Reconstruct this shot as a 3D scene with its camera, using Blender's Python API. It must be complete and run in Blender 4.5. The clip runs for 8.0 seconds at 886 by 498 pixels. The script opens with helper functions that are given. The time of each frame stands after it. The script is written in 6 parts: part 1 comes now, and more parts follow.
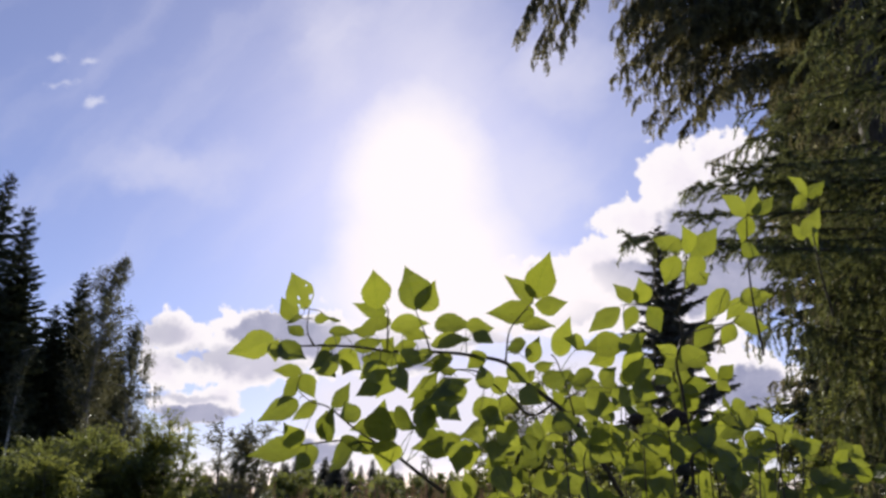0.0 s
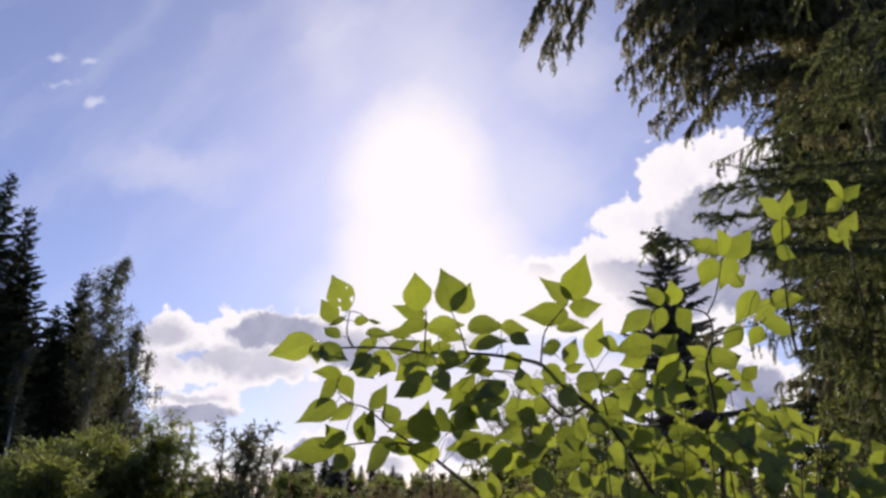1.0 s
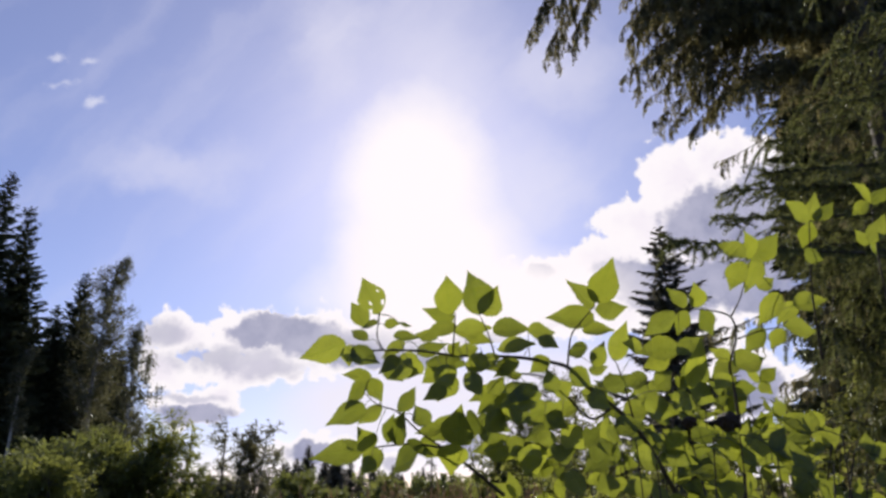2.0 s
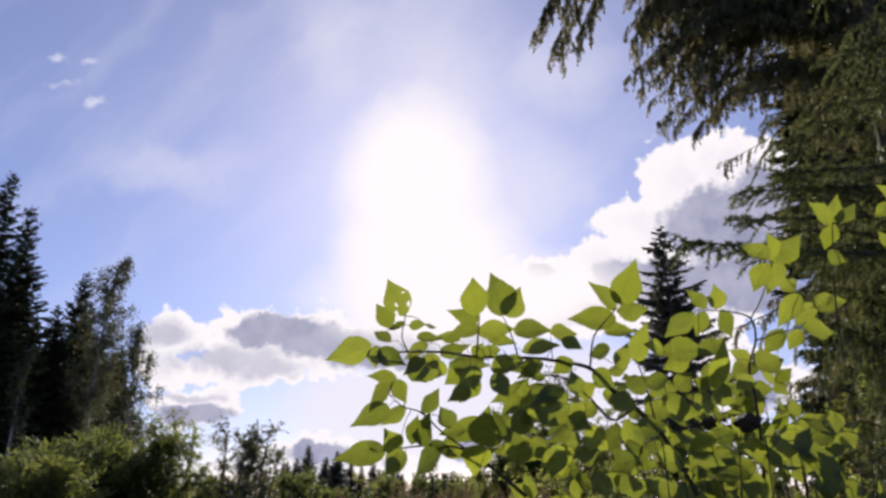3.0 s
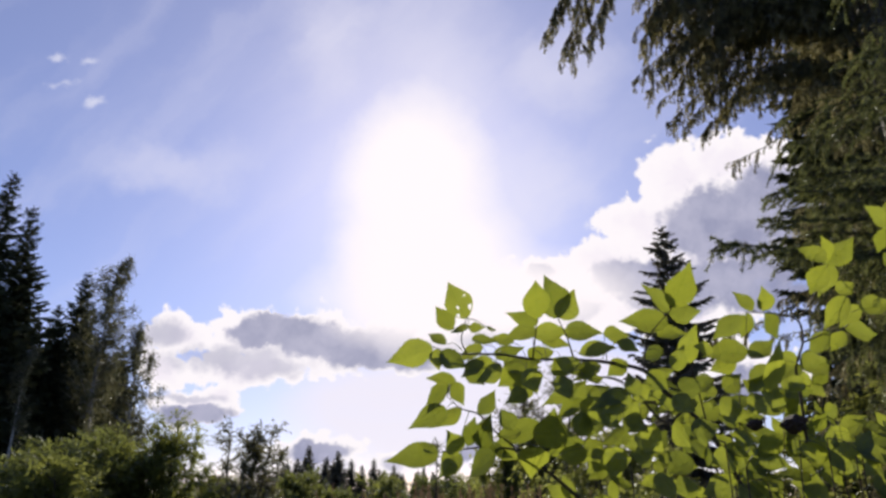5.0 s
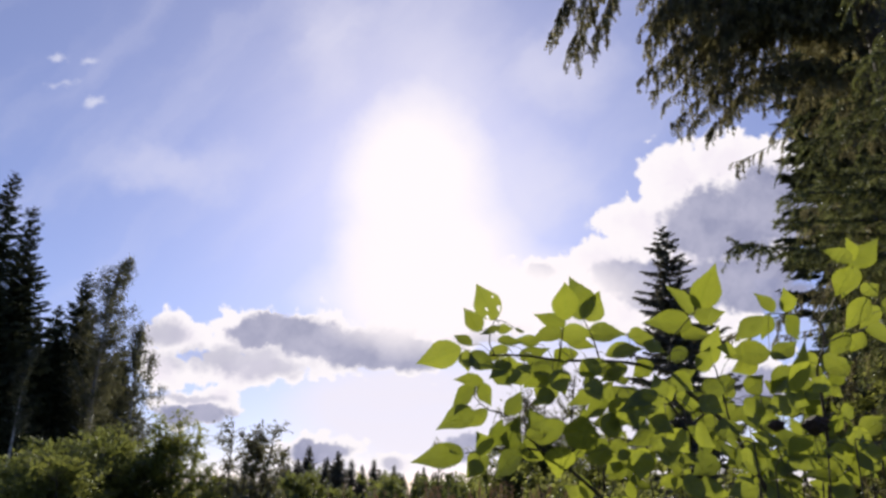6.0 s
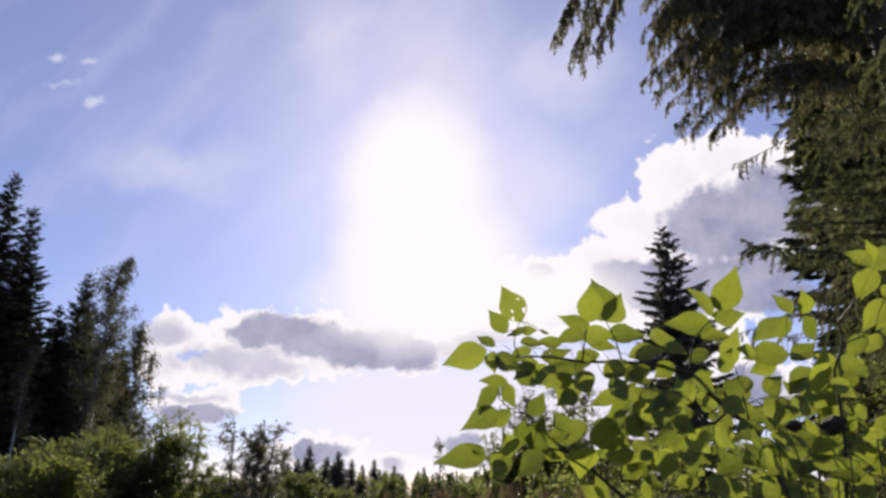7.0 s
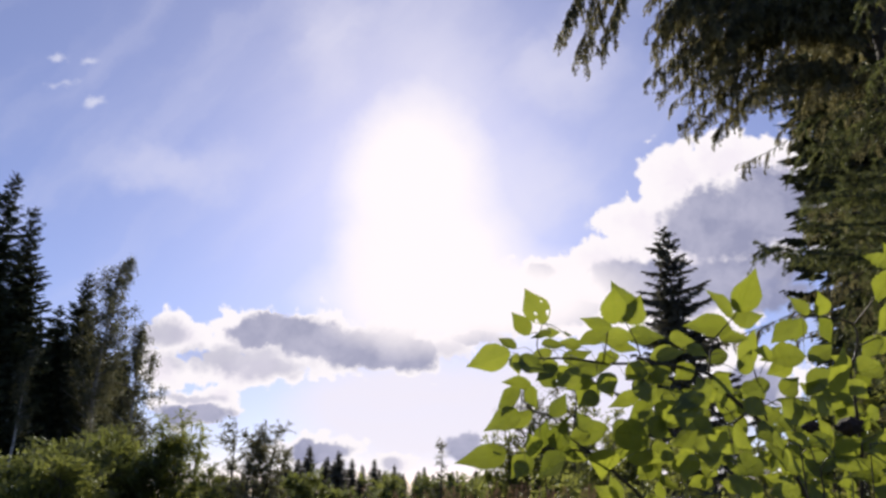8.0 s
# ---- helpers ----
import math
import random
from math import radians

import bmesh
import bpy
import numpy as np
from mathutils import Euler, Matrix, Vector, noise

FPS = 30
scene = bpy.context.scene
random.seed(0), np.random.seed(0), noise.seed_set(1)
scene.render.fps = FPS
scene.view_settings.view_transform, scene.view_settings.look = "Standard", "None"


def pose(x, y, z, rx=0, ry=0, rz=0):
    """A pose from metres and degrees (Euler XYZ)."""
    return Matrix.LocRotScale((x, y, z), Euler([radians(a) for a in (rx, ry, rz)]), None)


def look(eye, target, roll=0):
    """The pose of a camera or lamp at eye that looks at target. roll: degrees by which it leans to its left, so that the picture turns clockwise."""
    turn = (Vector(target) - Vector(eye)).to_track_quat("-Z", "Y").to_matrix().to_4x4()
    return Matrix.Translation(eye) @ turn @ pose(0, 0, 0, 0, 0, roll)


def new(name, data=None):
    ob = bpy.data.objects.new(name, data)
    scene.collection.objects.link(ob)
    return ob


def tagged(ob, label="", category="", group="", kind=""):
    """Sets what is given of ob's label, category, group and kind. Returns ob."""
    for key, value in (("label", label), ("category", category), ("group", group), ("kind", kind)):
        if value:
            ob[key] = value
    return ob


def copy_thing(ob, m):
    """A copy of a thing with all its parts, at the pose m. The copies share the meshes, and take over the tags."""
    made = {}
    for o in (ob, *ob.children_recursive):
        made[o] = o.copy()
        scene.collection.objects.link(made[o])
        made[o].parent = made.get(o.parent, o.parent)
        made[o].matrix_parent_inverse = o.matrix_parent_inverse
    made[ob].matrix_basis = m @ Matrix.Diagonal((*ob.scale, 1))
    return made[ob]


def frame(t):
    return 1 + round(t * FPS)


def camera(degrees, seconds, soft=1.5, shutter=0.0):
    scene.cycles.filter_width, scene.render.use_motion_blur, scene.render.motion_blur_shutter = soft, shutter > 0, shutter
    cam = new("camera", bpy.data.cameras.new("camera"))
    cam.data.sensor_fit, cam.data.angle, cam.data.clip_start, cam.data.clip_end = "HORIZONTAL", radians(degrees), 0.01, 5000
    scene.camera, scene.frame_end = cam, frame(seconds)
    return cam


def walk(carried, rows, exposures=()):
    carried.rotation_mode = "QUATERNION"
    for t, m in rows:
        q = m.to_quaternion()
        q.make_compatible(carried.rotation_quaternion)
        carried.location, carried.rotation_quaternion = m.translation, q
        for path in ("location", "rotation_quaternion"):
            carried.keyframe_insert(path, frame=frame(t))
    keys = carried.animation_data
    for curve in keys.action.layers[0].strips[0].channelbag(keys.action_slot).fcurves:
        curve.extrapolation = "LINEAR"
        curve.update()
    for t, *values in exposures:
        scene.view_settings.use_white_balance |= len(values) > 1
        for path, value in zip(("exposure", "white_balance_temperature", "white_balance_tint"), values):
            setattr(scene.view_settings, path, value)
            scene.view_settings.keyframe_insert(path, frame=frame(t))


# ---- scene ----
cam = camera(65.0, 8.0, soft=2.8)
EYE, TILT = 1.4, 19.5
# seconds, then metres to the right, ahead and up from the first eye, along the tilted camera's own axes
PATH = [
    (0.0, 0.0000, 0.0000, 0.0000),
    (0.5, -0.0345, -0.0050, 0.0017),
    (1.0, -0.0667, -0.0078, 0.0042),
    (1.5, -0.0945, -0.0105, 0.0073),
    (3.0, -0.1610, -0.0155, 0.0127),
    (3.5, -0.1852, -0.0175, 0.0136),
    (4.0, -0.2111, -0.0190, 0.0145),
    (4.5, -0.2378, -0.0208, 0.0162),
    (6.0, -0.3134, -0.0290, 0.0212),
    (6.5, -0.3357, -0.0348, 0.0231),
    (7.0, -0.3578, -0.0413, 0.0255),
    (7.5, -0.3790, -0.0490, 0.0284),
    (8.0, -0.4000, -0.0542, 0.0307),
]
walk(cam, [(t, pose(0, 0, EYE, TILT) @ pose(x, y, z, 90)) for t, x, y, z in PATH], exposures=[(0.0, 0.0), (8.0, 0.0)])

# ---- sun and sky ----
SUN_EL, SUN_AZ = 26.0, -2.5          # degrees above the horizon; degrees to the right of straight ahead (+y)
SUN_DIR = Vector((math.sin(radians(SUN_AZ)) * math.cos(radians(SUN_EL)), math.cos(radians(SUN_AZ)) * math.cos(radians(SUN_EL)), math.sin(radians(SUN_EL))))
sun = new("sun", bpy.data.lights.new("sun", "SUN"))
sun.data.energy, sun.data.angle, sun.data.color = 5.0, radians(0.53), (1.0, 0.93, 0.82)
sun.matrix_world = look(SUN_DIR * 60, (0, 0, 0))


class Net:
    """Short hand for wiring nodes."""

    def __init__(self, tree):
        self.tree = tree

    def node(self, kind, **sets):
        n = self.tree.nodes.new(kind)
        for k, v in sets.items():
            setattr(n, k, v)
        return n

    def put(self, socket, value):
        if isinstance(value, bpy.types.NodeSocket):
            self.tree.links.new(value, socket)
        elif value is not None:
            socket.default_value = value

    def math(self, op, a, b=None, c=None, clamp=False):
        n = self.node("ShaderNodeMath", operation=op, use_clamp=clamp)
        for s, v in zip(n.inputs, (a, b, c)):
            self.put(s, v)
        return n.outputs[0]

    def vec(self, op, a, b=None, scale=None):
        n = self.node("ShaderNodeVectorMath", operation=op)
        self.put(n.inputs[0], a)
        self.put(n.inputs[1], b)
        if scale is not None:
            self.put(n.inputs["Scale"], scale)
        return n.outputs["Value"] if op in ("LENGTH", "DOT_PRODUCT", "DISTANCE") else n.outputs["Vector"]

    def step(self, x, lo, hi):
        n = self.node("ShaderNodeMapRange", interpolation_type="SMOOTHSTEP")
        for s, v in zip(n.inputs, (x, lo, hi, 0.0, 1.0)):
            self.put(s, v)
        return n.outputs[0]

    def mix(self, f, a, b, blend="MIX"):
        n = self.node("ShaderNodeMix", data_type="RGBA", blend_type=blend)
        self.put(n.inputs[0], f)
        self.put(n.inputs[6], a)
        self.put(n.inputs[7], b)
        return n.outputs[2]

    def noise(self, v, scale, detail=4.0, rough=0.55, distort=0.0, out=0):
        n = self.node("ShaderNodeTexNoise")
        self.put(n.inputs["Vector"], v)
        n.inputs["Scale"].default_value, n.inputs["Detail"].default_value = scale, detail
        n.inputs["Roughness"].default_value, n.inputs["Distortion"].default_value = rough, distort
        return n.outputs[out]


def make_sky():
    world = bpy.data.worlds.new("sky")
    scene.world = world
    world.use_nodes = True
    net = Net(world.node_tree)
    world.node_tree.nodes.clear()
    way = net.node("ShaderNodeTexCoord").outputs["Generated"]
    sky = net.node("ShaderNodeTexSky", sky_type="NISHITA", sun_disc=False, sun_elevation=radians(SUN_EL), sun_rotation=radians(SUN_AZ),
                   air_density=1.0, dust_density=0.3, ozone_density=3.0)
    base = net.mix(1.0, sky.outputs[0], (SKY_GAIN, SKY_GAIN, SKY_GAIN, 1), "MULTIPLY")
    base = net.mix(1.0, base, SKY_TINT, "MULTIPLY")
    # a flat chart of the sky ahead: u to the right, v up, about a point 19.5 degrees high
    c, s = math.cos(radians(19.5)), math.sin(radians(19.5))
    ahead = net.math("MAXIMUM", net.vec("DOT_PRODUCT", way, (0, c, s)), 0.05)
    u = net.math("DIVIDE", net.vec("DOT_PRODUCT", way, (1, 0, 0)), ahead)
    v = net.math("DIVIDE", net.vec("DOT_PRODUCT", way, (0, -s, c)), ahead)
    both = net.node("ShaderNodeCombineXYZ")
    net.put(both.inputs[0], u)
    net.put(both.inputs[1], v)
    chart = both.outputs[0]
    front = net.step(net.vec("DOT_PRODUCT", way, (0, c, s)), 0.1, 0.3)
    # ragged displacement for the clouds' outlines
    coarse = net.vec("SUBTRACT", net.noise(chart, 9.0, 6.0, 0.6, out=1), (0.5, 0.5, 0.5))
    small = net.vec("SUBTRACT", net.noise(chart, 38.0, 5.0, 0.6, out=1), (0.5, 0.5, 0.5))
    ragged = net.vec("ADD", net.vec("ADD", chart, net.vec("SCALE", coarse, scale=0.040)), net.vec("SCALE", small, scale=0.022))

    def blobs(rows, where, soft=0.2):
        total = None
        for x, y, rx, ry in rows:
            d = net.vec("MULTIPLY", net.vec("SUBTRACT", where, (x, y, 0)), (1 / rx, 1 / ry, 0))
            near = net.math("SUBTRACT", 1.0, net.vec("LENGTH", d))
            total = near if total is None else net.math("SMOOTH_MAX", total, near, soft)
        return total

    # billows: rounded heads at two sizes, and wisps
    def heads(scale):
        n = net.node("ShaderNodeTexVoronoi", feature="SMOOTH_F1")
        net.put(n.inputs["Vector"], ragged)
        n.inputs["Scale"].default_value, n.inputs["Smoothness"].default_value = scale, 0.35
        return net.math("SUBTRACT", 0.42, n.outputs["Distance"])

    fine = net.math("SUBTRACT", net.noise(chart, 34.0, 9.0, 0.62), 0.5)
    billow = net.math("ADD", net.math("MULTIPLY", heads(26.0), 0.55), net.math("MULTIPLY", heads(62.0), 0.35))
    broad = net.noise(ragged, 15.0, 6.0, 0.6)
    body = net.math("ADD", blobs(WHITE_CLOUDS, ragged), net.math("ADD", billow, net.math("MULTIPLY", fine, 0.95)))
    white = net.math("MULTIPLY", net.step(body, -0.16, 0.03), front)
    grey = net.math("ADD", blobs(GREY_CLOUDS, ragged), net.math("ADD", net.math("MULTIPLY", billow, 0.5), net.math("MULTIPLY", fine, 0.85)))
    deep = net.math("MULTIPLY", net.step(grey, -0.14, 0.24), front)
    faint = net.math("ADD", blobs(FAINT_CLOUDS, ragged), net.math("ADD", net.math("MULTIPLY", billow, 0.6), net.math("MULTIPLY", fine, 0.9)))
    deep = net.math("MAXIMUM", deep, net.math("MULTIPLY", net.math("MULTIPLY", net.step(faint, -0.15, 0.6), 0.60), front))
    puff = net.math("ADD", blobs(PUFFS, ragged), net.math("MULTIPLY", fine, 2.2))
    # thin streaked veils and low haze
    slant = net.node("ShaderNodeVectorRotate", rotation_type="Z_AXIS")
    net.put(slant.inputs["Vector"], net.vec("ADD", chart, net.vec("SCALE", coarse, scale=0.10)))
    slant.inputs["Angle"].default_value = radians(-42)
    wisp = net.noise(net.vec("MULTIPLY", slant.outputs[0], (0.8, 4.2, 1)), 2.1, 5.0, 0.5)
    off = net.vec("SUBTRACT", chart, SUN_CHART)
    away = net.vec("LENGTH", net.vec("MULTIPLY", off, (1.0, 0.98, 0)))
    away = net.math("ADD", away, net.math("MULTIPLY", net.math("SUBTRACT", net.noise(chart, 6.0, 4.0), 0.5), 0.05))
    veil = net.math("ADD", net.math("MULTIPLY", net.step(wisp, 0.40, 0.75), 0.22), 0.15)
    streaks = net.noise(net.vec("MULTIPLY", net.vec("ADD", chart, net.vec("SCALE", coarse, scale=0.05)), (3.0, 16.0, 1)), 1.0, 4.0, 0.55)
    haze = net.math("MULTIPLY", net.step(blobs(HAZE, net.vec("ADD", chart, net.vec("SCALE", coarse, scale=0.05))), 0.0, 0.55), net.math("ADD", 0.78, net.math("MULTIPLY", streaks, 0.25)))
    thin = net.math("MULTIPLY", net.step(blobs(HIGH_HAZE, net.vec("ADD", chart, net.vec("SCALE", coarse, scale=0.14))), 0.0, 1.0), 0.38)
    veil = net.math("MULTIPLY", net.math("MAXIMUM", net.math("ADD", veil, thin), haze), front)
    col = net.mix(veil, base, net.mix(haze, (0.80, 0.78, 0.92, 1), (0.90, 0.845, 0.94, 1)))
    col = net.mix(net.math("MULTIPLY", net.step(puff, 0.15, 1.2), 0.62), col, (0.85, 0.84, 0.95, 1))
    col = net.mix(white, col, net.mix(net.step(body, 0.1, 0.9), (1.0, 0.945, 0.98, 1), (0.93, 0.865, 0.94, 1)))
    shade = net.mix(net.step(broad, 0.32, 0.68), (0.27, 0.285, 0.44, 1), (0.43, 0.43, 0.58, 1))
    col = net.mix(net.math("MULTIPLY", deep, 0.96), col, shade)
    # the bright haze round the sun
    halo = net.step(blobs(GLARE, net.vec("ADD", chart, net.vec("SCALE", coarse, scale=0.06)), 0.5), -0.25, 0.55)
    wide = net.math("MULTIPLY", net.math("POWER", 2.718, net.math("MULTIPLY", net.math("DIVIDE", away, 0.15), -1.0)), 0.62)
    glow = net.math("MULTIPLY", net.math("MAXIMUM", halo, wide), front)
    col = net.mix(glow, col, (1.04, 0.965, 0.99, 1))
    back = net.node("ShaderNodeBackground")
    net.put(back.inputs[0], col)
    out = net.node("ShaderNodeOutputWorld")
    world.node_tree.links.new(back.outputs[0], out.inputs[0])


SKY_GAIN, SKY_TINT = 0.08, (1.02, 1.0, 1.40, 1)
SUN_CHART = (-0.041, 0.110, 0)
# cumulus ahead: centre and half axes on the chart
WHITE_CLOUDS = [
    (0.435, 0.033, 0.097, 0.065), (0.330, -0.084, 0.138, 0.045),
    (-0.369, -0.123, 0.061, 0.032), (-0.279, -0.119, 0.073, 0.037), (-0.158, -0.135, 0.138, 0.047), (-0.296, -0.172, 0.130, 0.028), (-0.068, -0.147, 0.073, 0.034),
    (-0.401, -0.172, 0.041, 0.037), (-0.357, -0.224, 0.069, 0.029), (-0.324, -0.204, 0.032, 0.020), (-0.182, -0.298, 0.077, 0.028), (-0.076, -0.306, 0.041, 0.015),
    (0.342, 0.094, 0.069, 0.058), (0.407, 0.115, 0.073, 0.053), (0.500, 0.090, 0.106, 0.073), (0.297, 0.033, 0.081, 0.045), (0.232, -0.024, 0.073, 0.041),
    (0.379, -0.007, 0.146, 0.061), (0.163, -0.040, 0.057, 0.041), (0.094, -0.097, 0.097, 0.032), (-0.003, -0.139, 0.057, 0.020), (0.224, -0.089, 0.114, 0.037),
    (0.435, -0.194, 0.097, 0.049), (0.379, -0.145, 0.065, 0.032),
]
PUFFS = [
    (-0.554, 0.281, 0.019, 0.011), (-0.511, 0.273, 0.024, 0.009), (-0.551, 0.243, 0.031, 0.012), (-0.500, 0.210, 0.026, 0.016), (0.206, 0.033, 0.011, 0.011),
]
GREY_CLOUDS = [
    (0.330, -0.068, 0.089, 0.028), (0.452, -0.064, 0.073, 0.028),
    (-0.259, -0.116, 0.058, 0.028), (-0.182, -0.131, 0.065, 0.031), (-0.117, -0.139, 0.085, 0.037), (-0.056, -0.149, 0.055, 0.028), (-0.357, -0.235, 0.065, 0.016),
    (-0.180, -0.295, 0.057, 0.016), (0.411, 0.035, 0.097, 0.062), (0.480, 0.058, 0.081, 0.065), (0.366, 0.024, 0.065, 0.031), (0.411, -0.040, 0.122, 0.034),
    (0.265, -0.040, 0.058, 0.029), (0.145, -0.033, 0.023, 0.016), (0.184, -0.093, 0.049, 0.016), (0.054, -0.129, 0.049, 0.011), (0.029, -0.284, 0.028, 0.023),
    (0.444, -0.202, 0.057, 0.037),
]
FAINT_CLOUDS = [
    (-0.401, -0.121, 0.049, 0.023), (-0.312, -0.157, 0.122, 0.026), (-0.247, -0.172, 0.073, 0.019), (-0.369, -0.212, 0.061, 0.009), (0.005, -0.143, 0.041, 0.019),
    (0.078, -0.113, 0.057, 0.018), (0.159, -0.080, 0.065, 0.020), (0.517, 0.090, 0.049, 0.032), (-0.081, -0.307, 0.021, 0.009),
    (-0.174, -0.314, 0.049, 0.008),
]
GLARE = [(-0.040, 0.105, 0.128, 0.140), (-0.022, -0.020, 0.155, 0.130), (0.050, -0.070, 0.260, 0.075)]
HAZE = [
    (-0.040, -0.233, 0.268, 0.114), (-0.036, -0.032, 0.154, 0.154), (0.200, -0.230, 0.341, 0.130),
]
HIGH_HAZE = [
    (-0.019, 0.280, 0.150, 0.219), (-0.158, 0.310, 0.106, 0.146), (-0.393, 0.123, 0.154, 0.057), (0.094, 0.090, 0.179, 0.130), (0.175, 0.261, 0.130, 0.097),
]
make_sky()

# ---- materials ----
def material(name):
    m = bpy.data.materials.new(name)
    m.use_nodes = True
    m.node_tree.nodes.clear()
    return m, Net(m.node_tree)


def finish(net, shader):
    out = net.node("ShaderNodeOutputMaterial")
    net.tree.links.new(shader, out.inputs[0])


def blend(net, f, a, b):
    n = net.node("ShaderNodeMixShader")
    net.put(n.inputs[0], f)
    net.tree.links.new(a, n.inputs[1])
    net.tree.links.new(b, n.inputs[2])
    return n.outputs[0]


def foliage(name, dark, light, through_col, share=0.45, gloss=0.06, rough=0.45, scale=1.5, island=True, tuft=0.0):
    """Leaves or needles: diffuse and translucent, varied leaf by leaf and in broad patches."""
    m, net = material(name)
    pos = net.node("ShaderNodeTexCoord").outputs["Object"]
    rnd = net.node("ShaderNodeNewGeometry").outputs["Random Per Island"] if island else net.node("ShaderNodeObjectInfo").outputs["Random"]
    patch = net.noise(pos, scale, 3.0)
    f = net.math("ADD", net.math("MULTIPLY", rnd, 0.6), net.math("MULTIPLY", net.step(patch, 0.3, 0.7), 0.4))
    # tuft: dark and light clumps in the colour, imitating shaded gaps between lit shoots
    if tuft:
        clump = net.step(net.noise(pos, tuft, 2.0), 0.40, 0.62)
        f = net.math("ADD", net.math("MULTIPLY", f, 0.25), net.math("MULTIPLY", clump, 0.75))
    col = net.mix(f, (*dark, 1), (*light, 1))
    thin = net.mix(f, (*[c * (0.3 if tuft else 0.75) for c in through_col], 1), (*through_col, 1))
    d = net.node("ShaderNodeBsdfDiffuse")
    net.put(d.inputs[0], col)
    t = net.node("ShaderNodeBsdfTranslucent")
    net.put(t.inputs[0], thin)
    g = net.node("ShaderNodeBsdfGlossy")
    g.inputs["Roughness"].default_value = rough
    net.put(g.inputs[0], (0.9, 0.95, 0.9, 1))
    finish(net, blend(net, gloss, blend(net, share, d.outputs[0], t.outputs[0]), g.outputs[0]))
    return m


def bark(name, dark, light, scale=(30, 30, 6), rough=0.9):
    m, net = material(name)
    pos = net.vec("MULTIPLY", net.node("ShaderNodeTexCoord").outputs["Object"], scale)
    a, b = net.noise(pos, 1.0, 6.0, 0.65), net.noise(pos, 0.13, 3.0)
    f = net.math("ADD", net.math("MULTIPLY", net.step(a, 0.35, 0.7), 0.7), net.math("MULTIPLY", b, 0.3))
    p = net.node("ShaderNodeBsdfPrincipled")
    net.put(p.inputs["Base Color"], net.mix(f, (*dark, 1), (*light, 1)))
    p.inputs["Roughness"].default_value = rough
    bump = net.node("ShaderNodeBump")
    bump.inputs["Strength"].default_value, bump.inputs["Distance"].default_value = 0.6, 0.01
    net.put(bump.inputs["Height"], a)
    net.put(p.inputs["Normal"], bump.outputs[0])
    finish(net, p.outputs[0])
    return m


def shrub_leaf_material():
    """Thin broad leaflets with a paler midrib and side veins, some with brown specks."""
    m, net = material("shrub_leaf")
    pos = net.node("ShaderNodeTexCoord").outputs["Object"]
    sep = net.node("ShaderNodeSeparateXYZ")
    net.put(sep.inputs[0], pos)
    x, y = sep.outputs[0], sep.outputs[1]
    rnd = net.node("ShaderNodeObjectInfo").outputs["Random"]
    ay = net.math("ABSOLUTE", y)
    rib = net.step(ay, 0.016, 0.004)
    slant = net.math("SUBTRACT", x, net.math("MULTIPLY", ay, 0.75))
    wave = net.math("ABSOLUTE", net.math("SUBTRACT", net.math("FRACT", net.math("MULTIPLY", slant, 8.0)), 0.5))
    side = net.math("MULTIPLY", net.step(wave, 0.07, 0.0), 0.55)
    vein = net.math("MAXIMUM", rib, side)
    shift = net.node("ShaderNodeCombineXYZ")
    net.put(shift.inputs[2], net.math("MULTIPLY", rnd, 37.0))
    local = net.vec("ADD", pos, shift.outputs[0])
    mottle = net.noise(local, 3.0, 4.0, 0.6)
    speck = net.step(net.noise(local, 11.0, 2.0), 0.70, 0.76)
    hue = net.math("ADD", net.math("MULTIPLY", rnd, 0.55), net.math("MULTIPLY", mottle, 0.45))
    top = net.mix(hue, (0.035, 0.055, 0.014, 1), (0.065, 0.085, 0.022, 1))
    thin = net.mix(hue, (0.128, 0.162, 0.014, 1), (0.52, 0.565, 0.055, 1))
    thin = net.mix(net.math("MULTIPLY", vein, 0.45), thin, (0.20, 0.30, 0.02, 1))
    thin = net.mix(net.math("MULTIPLY", speck, 0.6), thin, (0.16, 0.10, 0.02, 1))
    top = net.mix(net.math("MULTIPLY", vein, 0.4), top, (0.13, 0.18, 0.05, 1))
    bump = net.node("ShaderNodeBump")
    bump.inputs["Strength"].default_value, bump.inputs["Distance"].default_value = 0.5, 0.02
    net.put(bump.inputs["Height"], net.math("SUBTRACT", net.math("MULTIPLY", mottle, 0.4), vein))
    d = net.node("ShaderNodeBsdfDiffuse")
    net.put(d.inputs[0], top)
    net.put(d.inputs["Normal"], bump.outputs[0])
    t = net.node("ShaderNodeBsdfTranslucent")
    net.put(t.inputs[0], thin)
    net.put(t.inputs["Normal"], bump.outputs[0])
    g = net.node("ShaderNodeBsdfGlossy")
    g.inputs["Roughness"].default_value = 0.42
    net.put(g.inputs["Normal"], bump.outputs[0])
    finish(net, blend(net, 0.04, blend(net, 0.50, d.outputs[0], t.outputs[0]), g.outputs[0]))
    return m


